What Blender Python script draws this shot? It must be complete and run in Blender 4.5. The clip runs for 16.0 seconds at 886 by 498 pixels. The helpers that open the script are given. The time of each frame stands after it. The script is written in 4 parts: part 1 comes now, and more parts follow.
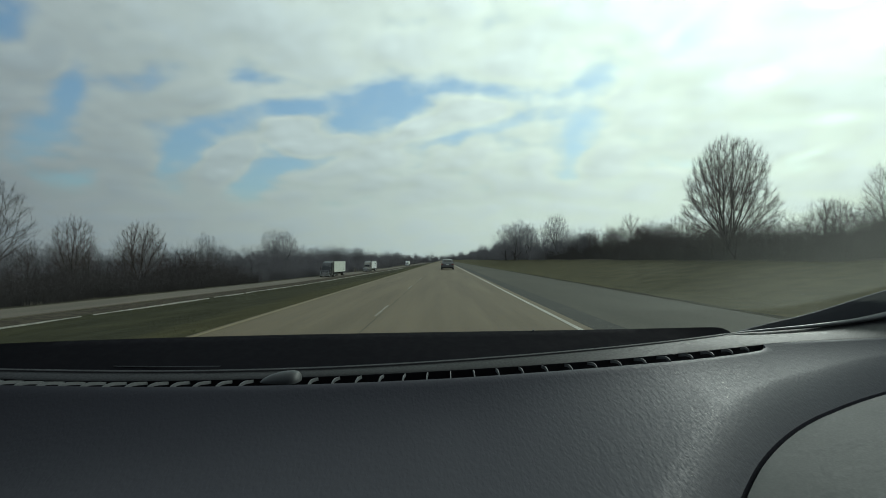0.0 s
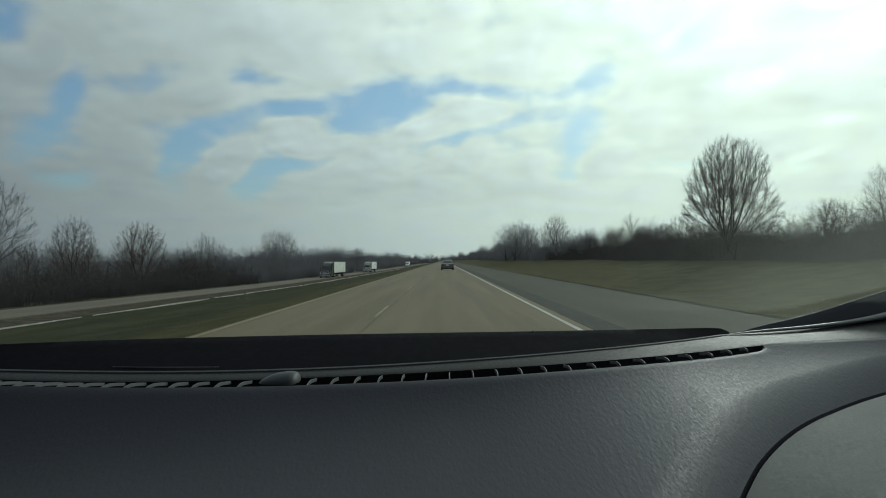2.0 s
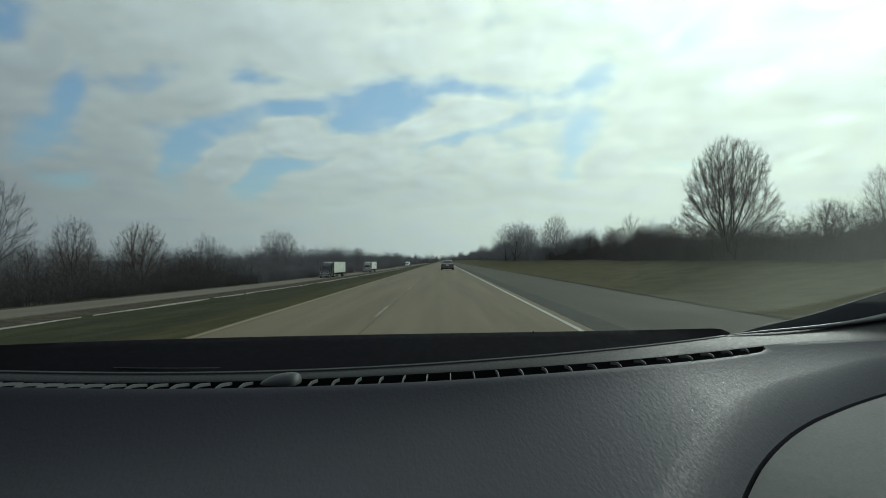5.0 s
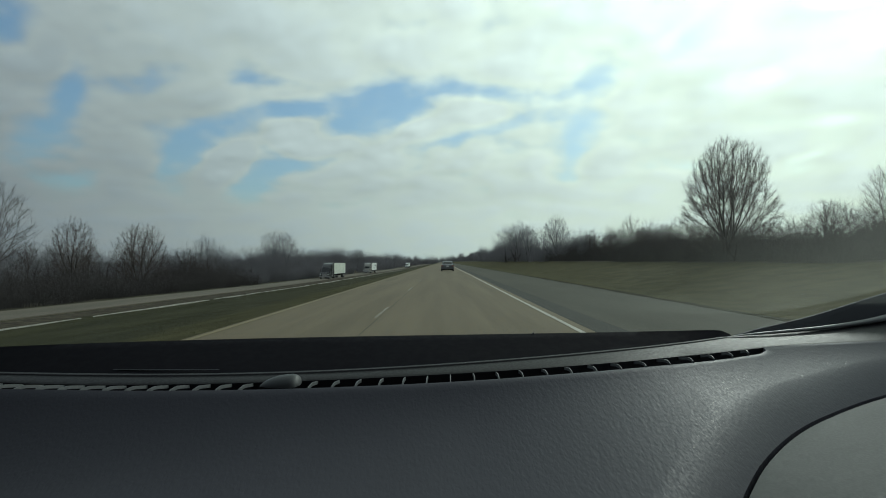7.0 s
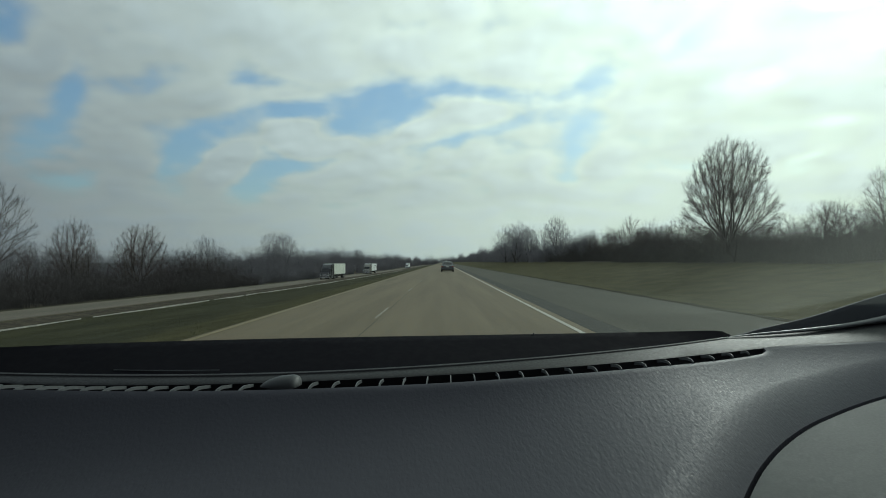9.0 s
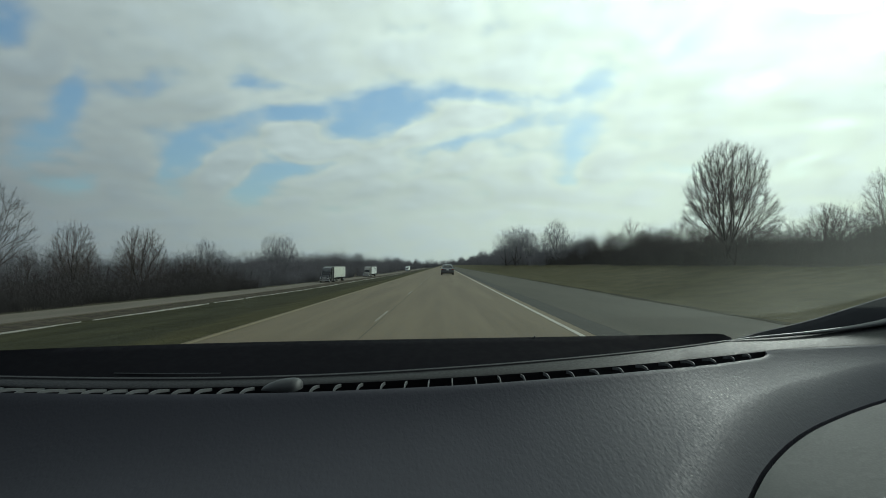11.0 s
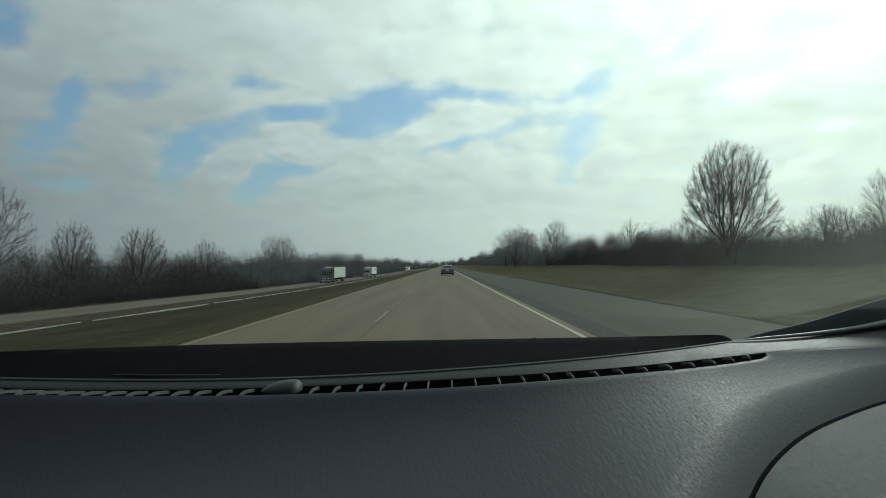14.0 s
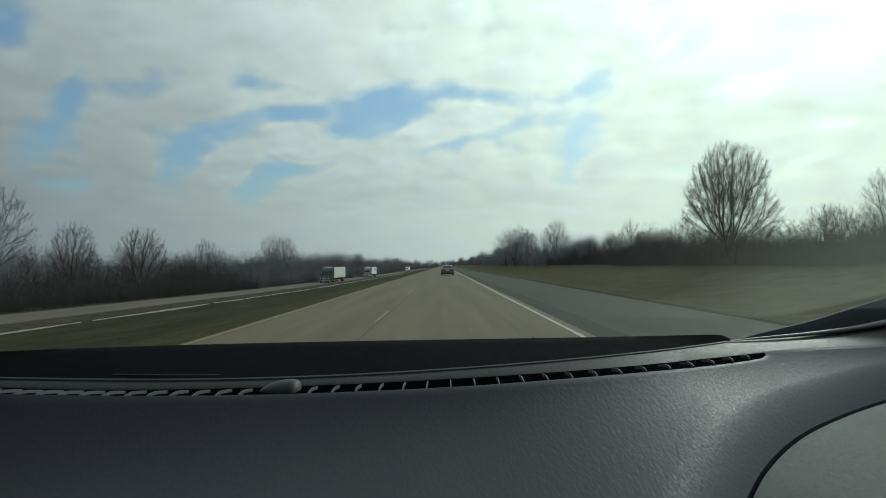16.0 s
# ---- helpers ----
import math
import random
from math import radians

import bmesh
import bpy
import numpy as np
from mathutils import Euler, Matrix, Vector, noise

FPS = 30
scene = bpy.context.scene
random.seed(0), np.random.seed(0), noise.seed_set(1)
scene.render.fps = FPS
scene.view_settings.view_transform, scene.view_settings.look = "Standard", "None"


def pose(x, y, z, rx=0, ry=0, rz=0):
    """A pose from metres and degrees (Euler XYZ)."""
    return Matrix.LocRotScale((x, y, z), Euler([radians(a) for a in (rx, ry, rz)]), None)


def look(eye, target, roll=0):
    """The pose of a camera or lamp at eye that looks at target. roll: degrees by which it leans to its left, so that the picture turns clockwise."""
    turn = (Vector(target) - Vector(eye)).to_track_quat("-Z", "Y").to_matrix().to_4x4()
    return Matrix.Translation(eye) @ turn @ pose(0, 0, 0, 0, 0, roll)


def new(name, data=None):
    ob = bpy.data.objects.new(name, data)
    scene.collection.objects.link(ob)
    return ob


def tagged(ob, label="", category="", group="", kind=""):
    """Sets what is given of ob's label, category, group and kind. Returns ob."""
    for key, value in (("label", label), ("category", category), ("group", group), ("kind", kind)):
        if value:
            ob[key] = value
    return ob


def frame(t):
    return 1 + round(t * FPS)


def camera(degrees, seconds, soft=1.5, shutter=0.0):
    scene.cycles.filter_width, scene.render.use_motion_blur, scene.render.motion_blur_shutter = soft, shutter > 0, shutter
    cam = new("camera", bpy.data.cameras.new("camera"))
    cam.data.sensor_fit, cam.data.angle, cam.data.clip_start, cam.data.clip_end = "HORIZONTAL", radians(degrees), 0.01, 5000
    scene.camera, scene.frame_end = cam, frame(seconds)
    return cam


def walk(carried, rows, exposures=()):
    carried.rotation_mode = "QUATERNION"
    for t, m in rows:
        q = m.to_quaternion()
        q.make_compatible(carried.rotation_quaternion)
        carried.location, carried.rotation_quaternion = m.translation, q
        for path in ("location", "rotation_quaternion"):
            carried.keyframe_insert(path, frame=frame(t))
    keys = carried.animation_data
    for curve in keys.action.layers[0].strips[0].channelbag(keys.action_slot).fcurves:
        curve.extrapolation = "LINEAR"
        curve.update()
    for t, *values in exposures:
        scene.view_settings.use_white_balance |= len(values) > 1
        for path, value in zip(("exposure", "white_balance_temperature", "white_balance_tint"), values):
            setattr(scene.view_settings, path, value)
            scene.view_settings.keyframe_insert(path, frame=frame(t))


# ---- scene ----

# ------------------------------------------------------------------ camera
# The camera sits on the dashboard of a car; +y is the heading of the road.
H = 1.40                       # height of the lens over the road
cam = camera(80.0, 16.0, soft=0.95)
PATH = [  # seconds, sideways and upward shake in metres, tilt in degrees
    (0.0, 0.0017, -0.0028, 1.35), (0.5, 0.0041, -0.0015, 1.35), (1.0, 0.0021, -0.0024, 1.41),
    (1.5, 0.0030, -0.0017, 1.41), (2.0, 0.0032, -0.0026, 1.41), (2.5, -0.0011, -0.0022, 1.41),
    (3.0, -0.0011, -0.0022, 1.41), (3.5, 0.0002, -0.0002, 1.35), (4.0, 0.0011, -0.0015, 1.35),
    (6.5, 0.0022, -0.0006, 1.53), (7.0, 0.0019, -0.0004, 1.53), (7.5, -0.0006, 0.0000, 1.59),
    (8.0, -0.0011, -0.0007, 1.59), (8.5, 0.0000, 0.0000, 1.59), (9.0, 0.0015, -0.0004, 1.59),
    (11.5, -0.0006, -0.0007, 1.96), (12.0, 0.0015, -0.0009, 1.96), (12.5, 0.0049, -0.0004, 1.96),
    (13.0, 0.0056, 0.0007, 1.96), (13.5, 0.0024, 0.0011, 1.90), (14.0, 0.0000, 0.0011, 1.96),
    (14.5, 0.0037, 0.0004, 1.96), (15.0, 0.0034, -0.0004, 1.96), (15.5, 0.0022, -0.0019, 1.96),
    (16.0, 0.0015, 0.0007, 1.96)]
walk(cam, [(t, pose(0.8 * sx, 0, H + 0.8 * sz, 90 + tilt - 0.18, 0, 0.06)) for t, sx, sz, tilt in PATH],
     [(0.0, 0.0, 5900, -4), (9.0, 0.0, 5900, -4), (16.0, 0.04, 5900, -4)])

# ------------------------------------------------------------------ light
SUN = Vector((0.80, 1.0, 0.62)).normalized()
sun = new("sun", bpy.data.lights.new("sun", "SUN"))
sun.data.energy, sun.data.angle, sun.data.color = 1.0, radians(10), (1.0, 0.96, 0.88)
sun.matrix_world = look(SUN * 100, (0, 0, 0))

world = bpy.data.worlds.new("sky")
scene.world = world
world.use_nodes = True
wt = world.node_tree
wt.nodes.clear()


def wired(tree, kind, **inputs):
    """A node with its inputs set by position ('i0', 'i1', ...) or by name."""
    node = tree.nodes.new(kind)
    for key, value in inputs.items():
        sock = node.inputs[int(key[1:])] if key[0] == "i" and key[1:].isdigit() else node.inputs[key.replace("_", " ")]
        if isinstance(value, bpy.types.NodeSocket):
            tree.links.new(value, sock)
        else:
            sock.default_value = value
    return node


def calc(tree, op, *values, clamp=False):
    node = tree.nodes.new("ShaderNodeMath")
    node.operation, node.use_clamp = op, clamp
    for sock, value in zip(node.inputs, values):
        if isinstance(value, bpy.types.NodeSocket):
            tree.links.new(value, sock)
        else:
            sock.default_value = value
    return node.outputs[0]


def vec(tree, op, *values):
    node = tree.nodes.new("ShaderNodeVectorMath")
    node.operation = op
    for sock, value in zip(node.inputs, values):
        if isinstance(value, bpy.types.NodeSocket):
            tree.links.new(value, sock)
        else:
            sock.default_value = value
    return node.outputs["Value"] if op in ("DOT_PRODUCT", "LENGTH") else node.outputs[0]


def fbm(tree, vector, scale, detail=5.0, rough=0.55):
    node = wired(tree, "ShaderNodeTexNoise", Vector=vector, Scale=scale, Detail=detail, Roughness=rough)
    return node.outputs[0]


def smooth(tree, value, low, high, to_low=0.0, to_high=1.0):
    node = tree.nodes.new("ShaderNodeMapRange")
    node.interpolation_type = "SMOOTHSTEP"
    tree.links.new(value, node.inputs[0])
    for i, v in enumerate((low, high, to_low, to_high)):
        node.inputs[i + 1].default_value = v
    return node.outputs[0]


def mix_rgb(tree, fac, a, b, blend="MIX"):
    node = tree.nodes.new("ShaderNodeMix")
    node.data_type, node.blend_type = "RGBA", blend
    for sock, value in ((node.inputs[0], fac), (node.inputs[6], a), (node.inputs[7], b)):
        if isinstance(value, bpy.types.NodeSocket):
            tree.links.new(value, sock)
        else:
            sock.default_value = value
    return node.outputs[2]


way = wired(wt, "ShaderNodeTexCoord").outputs["Generated"]
sep = wired(wt, "ShaderNodeSeparateXYZ", i0=way).outputs
ahead = calc(wt, "MAXIMUM", sep[1], 0.03)
flat = wired(wt, "ShaderNodeCombineXYZ", i0=calc(wt, "DIVIDE", sep[0], ahead), i1=calc(wt, "DIVIDE", sep[2], ahead)).outputs[0]
lift = calc(wt, "ADD", calc(wt, "MAXIMUM", sep[2], 0.0), 0.30)
layer = wired(wt, "ShaderNodeCombineXYZ", i0=calc(wt, "DIVIDE", sep[0], lift), i1=calc(wt, "DIVIDE", sep[1], lift), i2=2.3).outputs[0]
warp = wired(wt, "ShaderNodeTexNoise", Vector=layer, Scale=4.0, Detail=6.0, Roughness=0.6).outputs[1]
bent = vec(wt, "ADD", flat, vec(wt, "MULTIPLY", vec(wt, "SUBTRACT", warp, (0.5, 0.5, 0.5)), (0.036, 0.026, 0.0)))
# shapes in the sky: slope sideways, slope upward, half sizes, tilt in degrees, depth
GAPS_WEST = [(-0.844, 0.475, 0.051, 0.051, 0, 1.68), (-0.737, 0.250, 0.045, 0.077, -12, 1.21), (-0.715, 0.341, 0.026, 0.059, -14, 0.91), (-0.807, 0.240, 0.041, 0.080, 0, 0.83), (-0.700, 0.154, 0.059, 0.018, 5, 0.83), (-0.561, 0.426, 0.045, 0.011, -8, 0.56), (-0.315, 0.344, 0.064, 0.012, -3, 0.67), (-0.384, 0.352, 0.032, 0.015, 25, 0.45), (-0.582, 0.336, 0.043, 0.027, 0, 0.34), (-0.068, 0.448, 0.048, 0.014, 10, 0.50)]
GAPS_AHEAD = [(-0.411, 0.253, 0.083, 0.037, 24, 1.25), (-0.283, 0.290, 0.098, 0.020, 6, 1.30), (-0.143, 0.304, 0.083, 0.037, 10, 1.40), (-0.138, 0.259, 0.053, 0.027, 18, 1.20), (-0.486, 0.216, 0.046, 0.038, 32, 1.59), (-0.518, 0.180, 0.033, 0.016, 15, 1.30), (-0.376, 0.139, 0.046, 0.028, 25, 1.60), (-0.334, 0.196, 0.034, 0.036, -20, 1.70), (-0.272, 0.185, 0.084, 0.015, 8, 1.30), (-0.098, 0.288, 0.049, 0.041, 10, 1.00), (-0.047, 0.220, 0.037, 0.013, 18, 0.80), (-0.020, 0.328, 0.076, 0.024, 2, 1.00), (-0.208, 0.256, 0.035, 0.017, 0, 0.60)]
GAPS_EAST = [(0.071, 0.325, 0.086, 0.015, -3, 0.91), (0.194, 0.295, 0.083, 0.033, 0, 1.04), (0.285, 0.340, 0.046, 0.024, 12, 1.13), (0.263, 0.248, 0.044, 0.031, 30, 0.91), (0.248, 0.202, 0.017, 0.051, -5, 0.80), (0.240, 0.159, 0.026, 0.019, 0, 0.49), (0.071, 0.246, 0.067, 0.011, 12, 0.91), (0.017, 0.229, 0.035, 0.011, 12, 0.81), (0.456, 0.413, 0.052, 0.021, 25, 1.53), (0.542, 0.464, 0.052, 0.040, 30, 1.53), (0.194, 0.481, 0.030, 0.012, 20, 0.24), (0.600, 0.352, 0.069, 0.017, 15, 1.02), (0.745, 0.266, 0.052, 0.011, 8, 0.90), (0.691, 0.201, 0.044, 0.008, 12, 0.90), (0.822, 0.432, 0.032, 0.018, 20, 1.15)]
PUFFS = [(-0.406, 0.197, 0.054, 0.040, 0, 1.25), (-0.290, 0.240, 0.058, 0.028, 8, 1.30), (-0.218, 0.216, 0.058, 0.013, 14, 0.80), (0.071, 0.283, 0.066, 0.016, 3, 1.10), (-0.154, 0.191, 0.115, 0.024, 12, 0.60), (-0.047, 0.253, 0.050, 0.016, 24, 0.80)]
FOLDS = [(0.435, 0.336, 0.086, 0.016, 14, 0.09), (0.563, 0.274, 0.118, 0.019, 12, 0.08), (0.360, 0.205, 0.096, 0.015, 12, 0.05), (0.659, 0.224, 0.091, 0.016, 10, 0.06), (-0.572, 0.323, 0.059, 0.034, -10, 0.12), (-0.775, 0.154, 0.096, 0.043, 0, 0.07), (0.130, 0.438, 0.064, 0.019, 10, 0.06), (0.702, 0.320, 0.075, 0.013, 12, 0.05), (-0.090, 0.143, 0.150, 0.017, 6, 0.06), (-0.454, 0.304, 0.054, 0.028, 20, 0.07), (-0.679, 0.432, 0.075, 0.043, 0, 0.08), (0.103, 0.127, 0.118, 0.015, 5, 0.06)]


def patches(shapes, bend, soft):
    """The sum of soft ellipses on the sky ahead."""
    total = None
    for u, v, ru, rv, turn, depth in shapes:
        place = wt.nodes.new("ShaderNodeMapping")
        place.vector_type = "TEXTURE"
        wt.links.new(bend, place.inputs[0])
        place.inputs[1].default_value = (u, v, 0)
        place.inputs[2].default_value = (0, 0, radians(turn))
        place.inputs[3].default_value = (ru, rv, 1)
        far2 = vec(wt, "DOT_PRODUCT", place.outputs[0], place.outputs[0])
        one = calc(wt, "MULTIPLY", calc(wt, "EXPONENT", calc(wt, "MULTIPLY", calc(wt, "POWER", far2, soft), -0.8)), depth)
        total = one if total is None else calc(wt, "ADD", total, one)
    return total


gap_sum = calc(wt, "MINIMUM", patches(GAPS_WEST + GAPS_AHEAD + GAPS_EAST, bent, 1.15), 1.5)
puff_sum = patches(PUFFS, bent, 1.6)
gap_sum = calc(wt, "SUBTRACT", gap_sum, calc(wt, "MULTIPLY", puff_sum, 1.15))
folds = patches(FOLDS, bent, 1.0)
puffs = vec(wt, "MULTIPLY", layer, (1.0, 1.0, 1.0))
billow = fbm(wt, puffs, 6.0, 7.0, 0.51)
behind = fbm(wt, vec(wt, "ADD", puffs, (0.03, -0.045, 0.0)), 6.0, 6.0, 0.51)
banks = fbm(wt, layer, 1.3, 3.0, 0.5)
dense = calc(wt, "ADD", calc(wt, "MULTIPLY_ADD", billow, 1.25, -0.125), calc(wt, "MULTIPLY", calc(wt, "SUBTRACT", banks, 0.5), 0.12))
dense = calc(wt, "SUBTRACT", dense, calc(wt, "MULTIPLY", gap_sum, 0.36))
opening = calc(wt, "MULTIPLY", smooth(wt, dense, -0.10, 0.47, 0.94, 0.0), smooth(wt, sep[2], 0.05, 0.13))
clear_air = smooth(wt, sep[2], 0.04, 0.36, 0.70, 1.04)
toward = calc(wt, "MAXIMUM", vec(wt, "DOT_PRODUCT", vec(wt, "NORMALIZE", way), tuple(SUN)), 0.0)
bright = calc(wt, "ADD", 0.265, calc(wt, "MULTIPLY", calc(wt, "POWER", toward, 2.1), 0.69))
bright = calc(wt, "ADD", bright, calc(wt, "MULTIPLY", calc(wt, "POWER", toward, 16.0), 0.10))
core = smooth(wt, dense, 0.36, 0.66)
heavy = smooth(wt, core, 0.0, 1.0, 1.035, 0.955)
heavy = calc(wt, "ADD", heavy, calc(wt, "MULTIPLY", calc(wt, "SUBTRACT", billow, behind), 0.60))
low = smooth(wt, sep[2], 0.02, 0.22)
shade = calc(wt, "ADD", calc(wt, "MULTIPLY", calc(wt, "SUBTRACT", heavy, 0.97), calc(wt, "ADD", calc(wt, "MULTIPLY", low, 0.8), 0.2)), 0.97)
bright = calc(wt, "MULTIPLY", calc(wt, "MULTIPLY", bright, shade), smooth(wt, sep[2], 0.12, 0.45, 0.97, 1.22))
bright = calc(wt, "MULTIPLY", bright, calc(wt, "MULTIPLY_ADD", puff_sum, 0.09, calc(wt, "SUBTRACT", 1.0, folds)))
cloud = mix_rgb(wt, toward, (0.985, 1.0, 1.085, 1), (0.965, 1.0, 0.85, 1))
cloud = mix_rgb(wt, core, cloud, mix_rgb(wt, toward, (0.95, 1.0, 1.115, 1), (0.965, 1.0, 0.91, 1)))
cloud = vec(wt, "MULTIPLY", cloud, wired(wt, "ShaderNodeCombineXYZ", i0=bright, i1=bright, i2=bright).outputs[0])
air = wt.nodes.new("ShaderNodeTexSky")
air.sky_type, air.sun_disc = "NISHITA", False
air.sun_elevation, air.sun_rotation = math.asin(SUN.z), math.atan2(SUN.x, SUN.y)
clear_air = calc(wt, "MULTIPLY", clear_air, calc(wt, "SUBTRACT", 1.0, calc(wt, "MULTIPLY", calc(wt, "POWER", toward, 5.0), 0.16)))
air_light = vec(wt, "MULTIPLY", vec(wt, "MULTIPLY", air.outputs[0], wired(wt, "ShaderNodeCombineXYZ", i0=clear_air, i1=clear_air, i2=clear_air).outputs[0]), (0.102, 0.104, 0.105))
air_light = vec(wt, "MULTIPLY", air_light, mix_rgb(wt, calc(wt, "POWER", toward, 3.0), (1, 1, 1, 1), (0.78, 0.95, 1.00, 1)))
both = mix_rgb(wt, opening, cloud, air_light)
back = wired(wt, "ShaderNodeBackground", i0=both, i1=1.0)
wt.links.new(back.outputs[0], wired(wt, "ShaderNodeOutputWorld").inputs[0])


# ------------------------------------------------------------------ materials
def material(name, dark, light, scale=4.0, rough=0.8, bump=0.0, bump_scale=60.0, metal=0.0, fine_scale=None,
             fine_mix=0.4, gloss=0.5, by_object=0.0, stretch=(1, 1, 1), coat=0.0):
    """Two colours mixed by coarse and fine noise, with a fine relief."""
    m = bpy.data.materials.new(name)
    m.use_nodes = True
    t = m.node_tree
    b = t.nodes["Principled BSDF"]
    place = wired(t, "ShaderNodeMapping", i0=wired(t, "ShaderNodeTexCoord").outputs["Object"])
    place.inputs[3].default_value = stretch
    at = place.outputs[0]
    coarse = fbm(t, at, scale, 4.0)
    grain = fbm(t, at, fine_scale or scale * 14, 3.0)
    amount = calc(t, "ADD", calc(t, "MULTIPLY", coarse, 1 - fine_mix), calc(t, "MULTIPLY", grain, fine_mix))
    amount = smooth(t, amount, 0.32, 0.68)
    if by_object:
        rnd = wired(t, "ShaderNodeObjectInfo").outputs["Random"]
        amount = calc(t, "ADD", calc(t, "MULTIPLY", amount, 1 - by_object), calc(t, "MULTIPLY", rnd, by_object))
    t.links.new(mix_rgb(t, amount, (*dark, 1), (*light, 1)), b.inputs["Base Color"])
    t.links.new(smooth(t, grain, 0.3, 0.7, max(rough - 0.08, 0.02), min(rough + 0.08, 1)), b.inputs["Roughness"])
    b.inputs["Metallic"].default_value = metal
    b.inputs["Specular IOR Level"].default_value = gloss
    b.inputs["Coat Weight"].default_value = coat
    if bump:
        node = wired(t, "ShaderNodeBump", Strength=bump, Height=fbm(t, at, bump_scale, 4.0))
        node.inputs["Distance"].default_value = 0.6 / bump_scale
        t.links.new(node.outputs[0], b.inputs["Normal"])
    return m


def leather(name, dark, light, rough, depth=0.6, gloss=0.11):
    """Moulded vinyl with a fine pebbled grain."""
    m = material(name, dark, light, 3.0, rough, 0, fine_scale=300, fine_mix=0.25, gloss=gloss)
    t = m.node_tree
    b = t.nodes["Principled BSDF"]
    at = wired(t, "ShaderNodeTexCoord").outputs["Object"]
    at = vec(t, "MULTIPLY", at, (1.0, 0.40, 1.0))
    wob = vec(t, "ADD", at, vec(t, "MULTIPLY", wired(t, "ShaderNodeTexNoise", Vector=at, Scale=160.0).outputs[1], (0.006, 0.006, 0.006)))
    cells = wired(t, "ShaderNodeTexVoronoi", Vector=wob, Scale=310.0)
    cells.feature = "SMOOTH_F1"
    lumps = fbm(t, at, 170.0, 4.0)
    height = calc(t, "ADD", calc(t, "MULTIPLY", cells.outputs[0], 0.55), calc(t, "MULTIPLY", lumps, 0.9))
    node = wired(t, "ShaderNodeBump", Strength=depth, Height=height)
    node.inputs["Distance"].default_value = 0.0008
    t.links.new(node.outputs[0], b.inputs["Normal"])
    return m


PAD = leather("dash_vinyl", (0.0635, 0.0622, 0.0755), (0.0725, 0.0712, 0.0860), 0.52, 0.44, 0.084)
INSET = leather("grey_vinyl", (0.0950, 0.0975, 0.0965), (0.0985, 0.1010, 0.1000), 0.70, 0.008)
# Paler than the ledge: the rim's highlight is put into the colour.
LIT_RIM = material("lit_rim_plastic", (0.022, 0.021, 0.024), (0.030, 0.029, 0.032), 20, 0.6, gloss=0.12)
# Pale bead: the bright highlight along the ledge is put into its colour.
LIT_BEAD = material("lit_bead_plastic", (0.125, 0.127, 0.128), (0.155, 0.157, 0.157), 20, 0.45, gloss=0.35)
LEDGE = leather("ledge_plastic", (0.0125, 0.0119, 0.0142), (0.0160, 0.0152, 0.0177), 0.56, 0.26, 0.17)
SENSOR = material("sensor_plastic", (0.038, 0.039, 0.042), (0.050, 0.051, 0.054), 20, 0.5, gloss=0.3)
BLACK = material("black_plastic", (0.004, 0.004, 0.005), (0.008, 0.008, 0.010), 8, 0.85, gloss=0.05)
COWL = material("cowl_plastic", (0.0074, 0.0072, 0.0096), (0.0088, 0.0085, 0.0112), 5, 0.88, gloss=0.03)
PILLAR = material("pillar_plastic", (0.034, 0.036, 0.041), (0.048, 0.050, 0.056), 6, 0.7, gloss=0.2)
RIB = material("vent_rib_plastic", (0.075, 0.078, 0.082), (0.125, 0.129, 0.133), 20, 0.48)
CLOTH = material("headliner", (0.10, 0.10, 0.10), (0.15, 0.15, 0.14), 12, 0.95, 0.2, 300)
CHROME = material("bright_metal", (0.45, 0.46, 0.48), (0.62, 0.63, 0.65), 8, 0.28, metal=1.0)
PAINT = material("car_paint", (0.018, 0.020, 0.024), (0.026, 0.028, 0.032), 2, 0.32, coat=0.6)
SILVER = material("dark_silver_paint", (0.060, 0.062, 0.072), (0.085, 0.088, 0.098), 2, 0.35, coat=0.5)
MAROON = material("maroon_paint", (0.028, 0.014, 0.017), (0.045, 0.021, 0.024), 2, 0.35, coat=0.5)
NIGHT = material("night_blue_paint", (0.016, 0.016, 0.022), (0.026, 0.026, 0.034), 2, 0.32, coat=0.6)
TAUPE = material("taupe_paint", (0.21, 0.20, 0.175), (0.27, 0.26, 0.23), 2, 0.35, coat=0.5)
WHITE = material("white_paint", (0.70, 0.71, 0.69), (0.80, 0.81, 0.78), 0.7, 0.5, fine_scale=5)
CREAM = material("cream_paint", (0.60, 0.62, 0.54), (0.70, 0.72, 0.63), 0.6, 0.55, fine_scale=4)
RUBBER = material("rubber", (0.012, 0.012, 0.012), (0.025, 0.025, 0.024), 6, 0.9)
RIM = material("wheel_metal", (0.40, 0.40, 0.41), (0.60, 0.60, 0.60), 5, 0.4, metal=0.9)
RED = material("red_lens", (0.16, 0.008, 0.008), (0.24, 0.012, 0.012), 5, 0.25)
MARK = material("dark_lettering", (0.03, 0.03, 0.035), (0.05, 0.05, 0.055), 5, 0.6)
GLASS = material("tinted_glass", (0.010, 0.012, 0.014), (0.016, 0.018, 0.02), 1, 0.06, gloss=0.6)
CONCRETE = material("road_concrete", (0.104, 0.080, 0.045), (0.158, 0.123, 0.072), 0.55, 0.85, 0.25, 40, fine_scale=9, fine_mix=0.4, stretch=(2.2, 0.10, 1), gloss=0.3)
OLD_CONCRETE = material("far_road_concrete", (0.100, 0.084, 0.063), (0.140, 0.118, 0.090), 0.4, 0.9, 0.2, 30, stretch=(1, 0.15, 1), gloss=0.3)
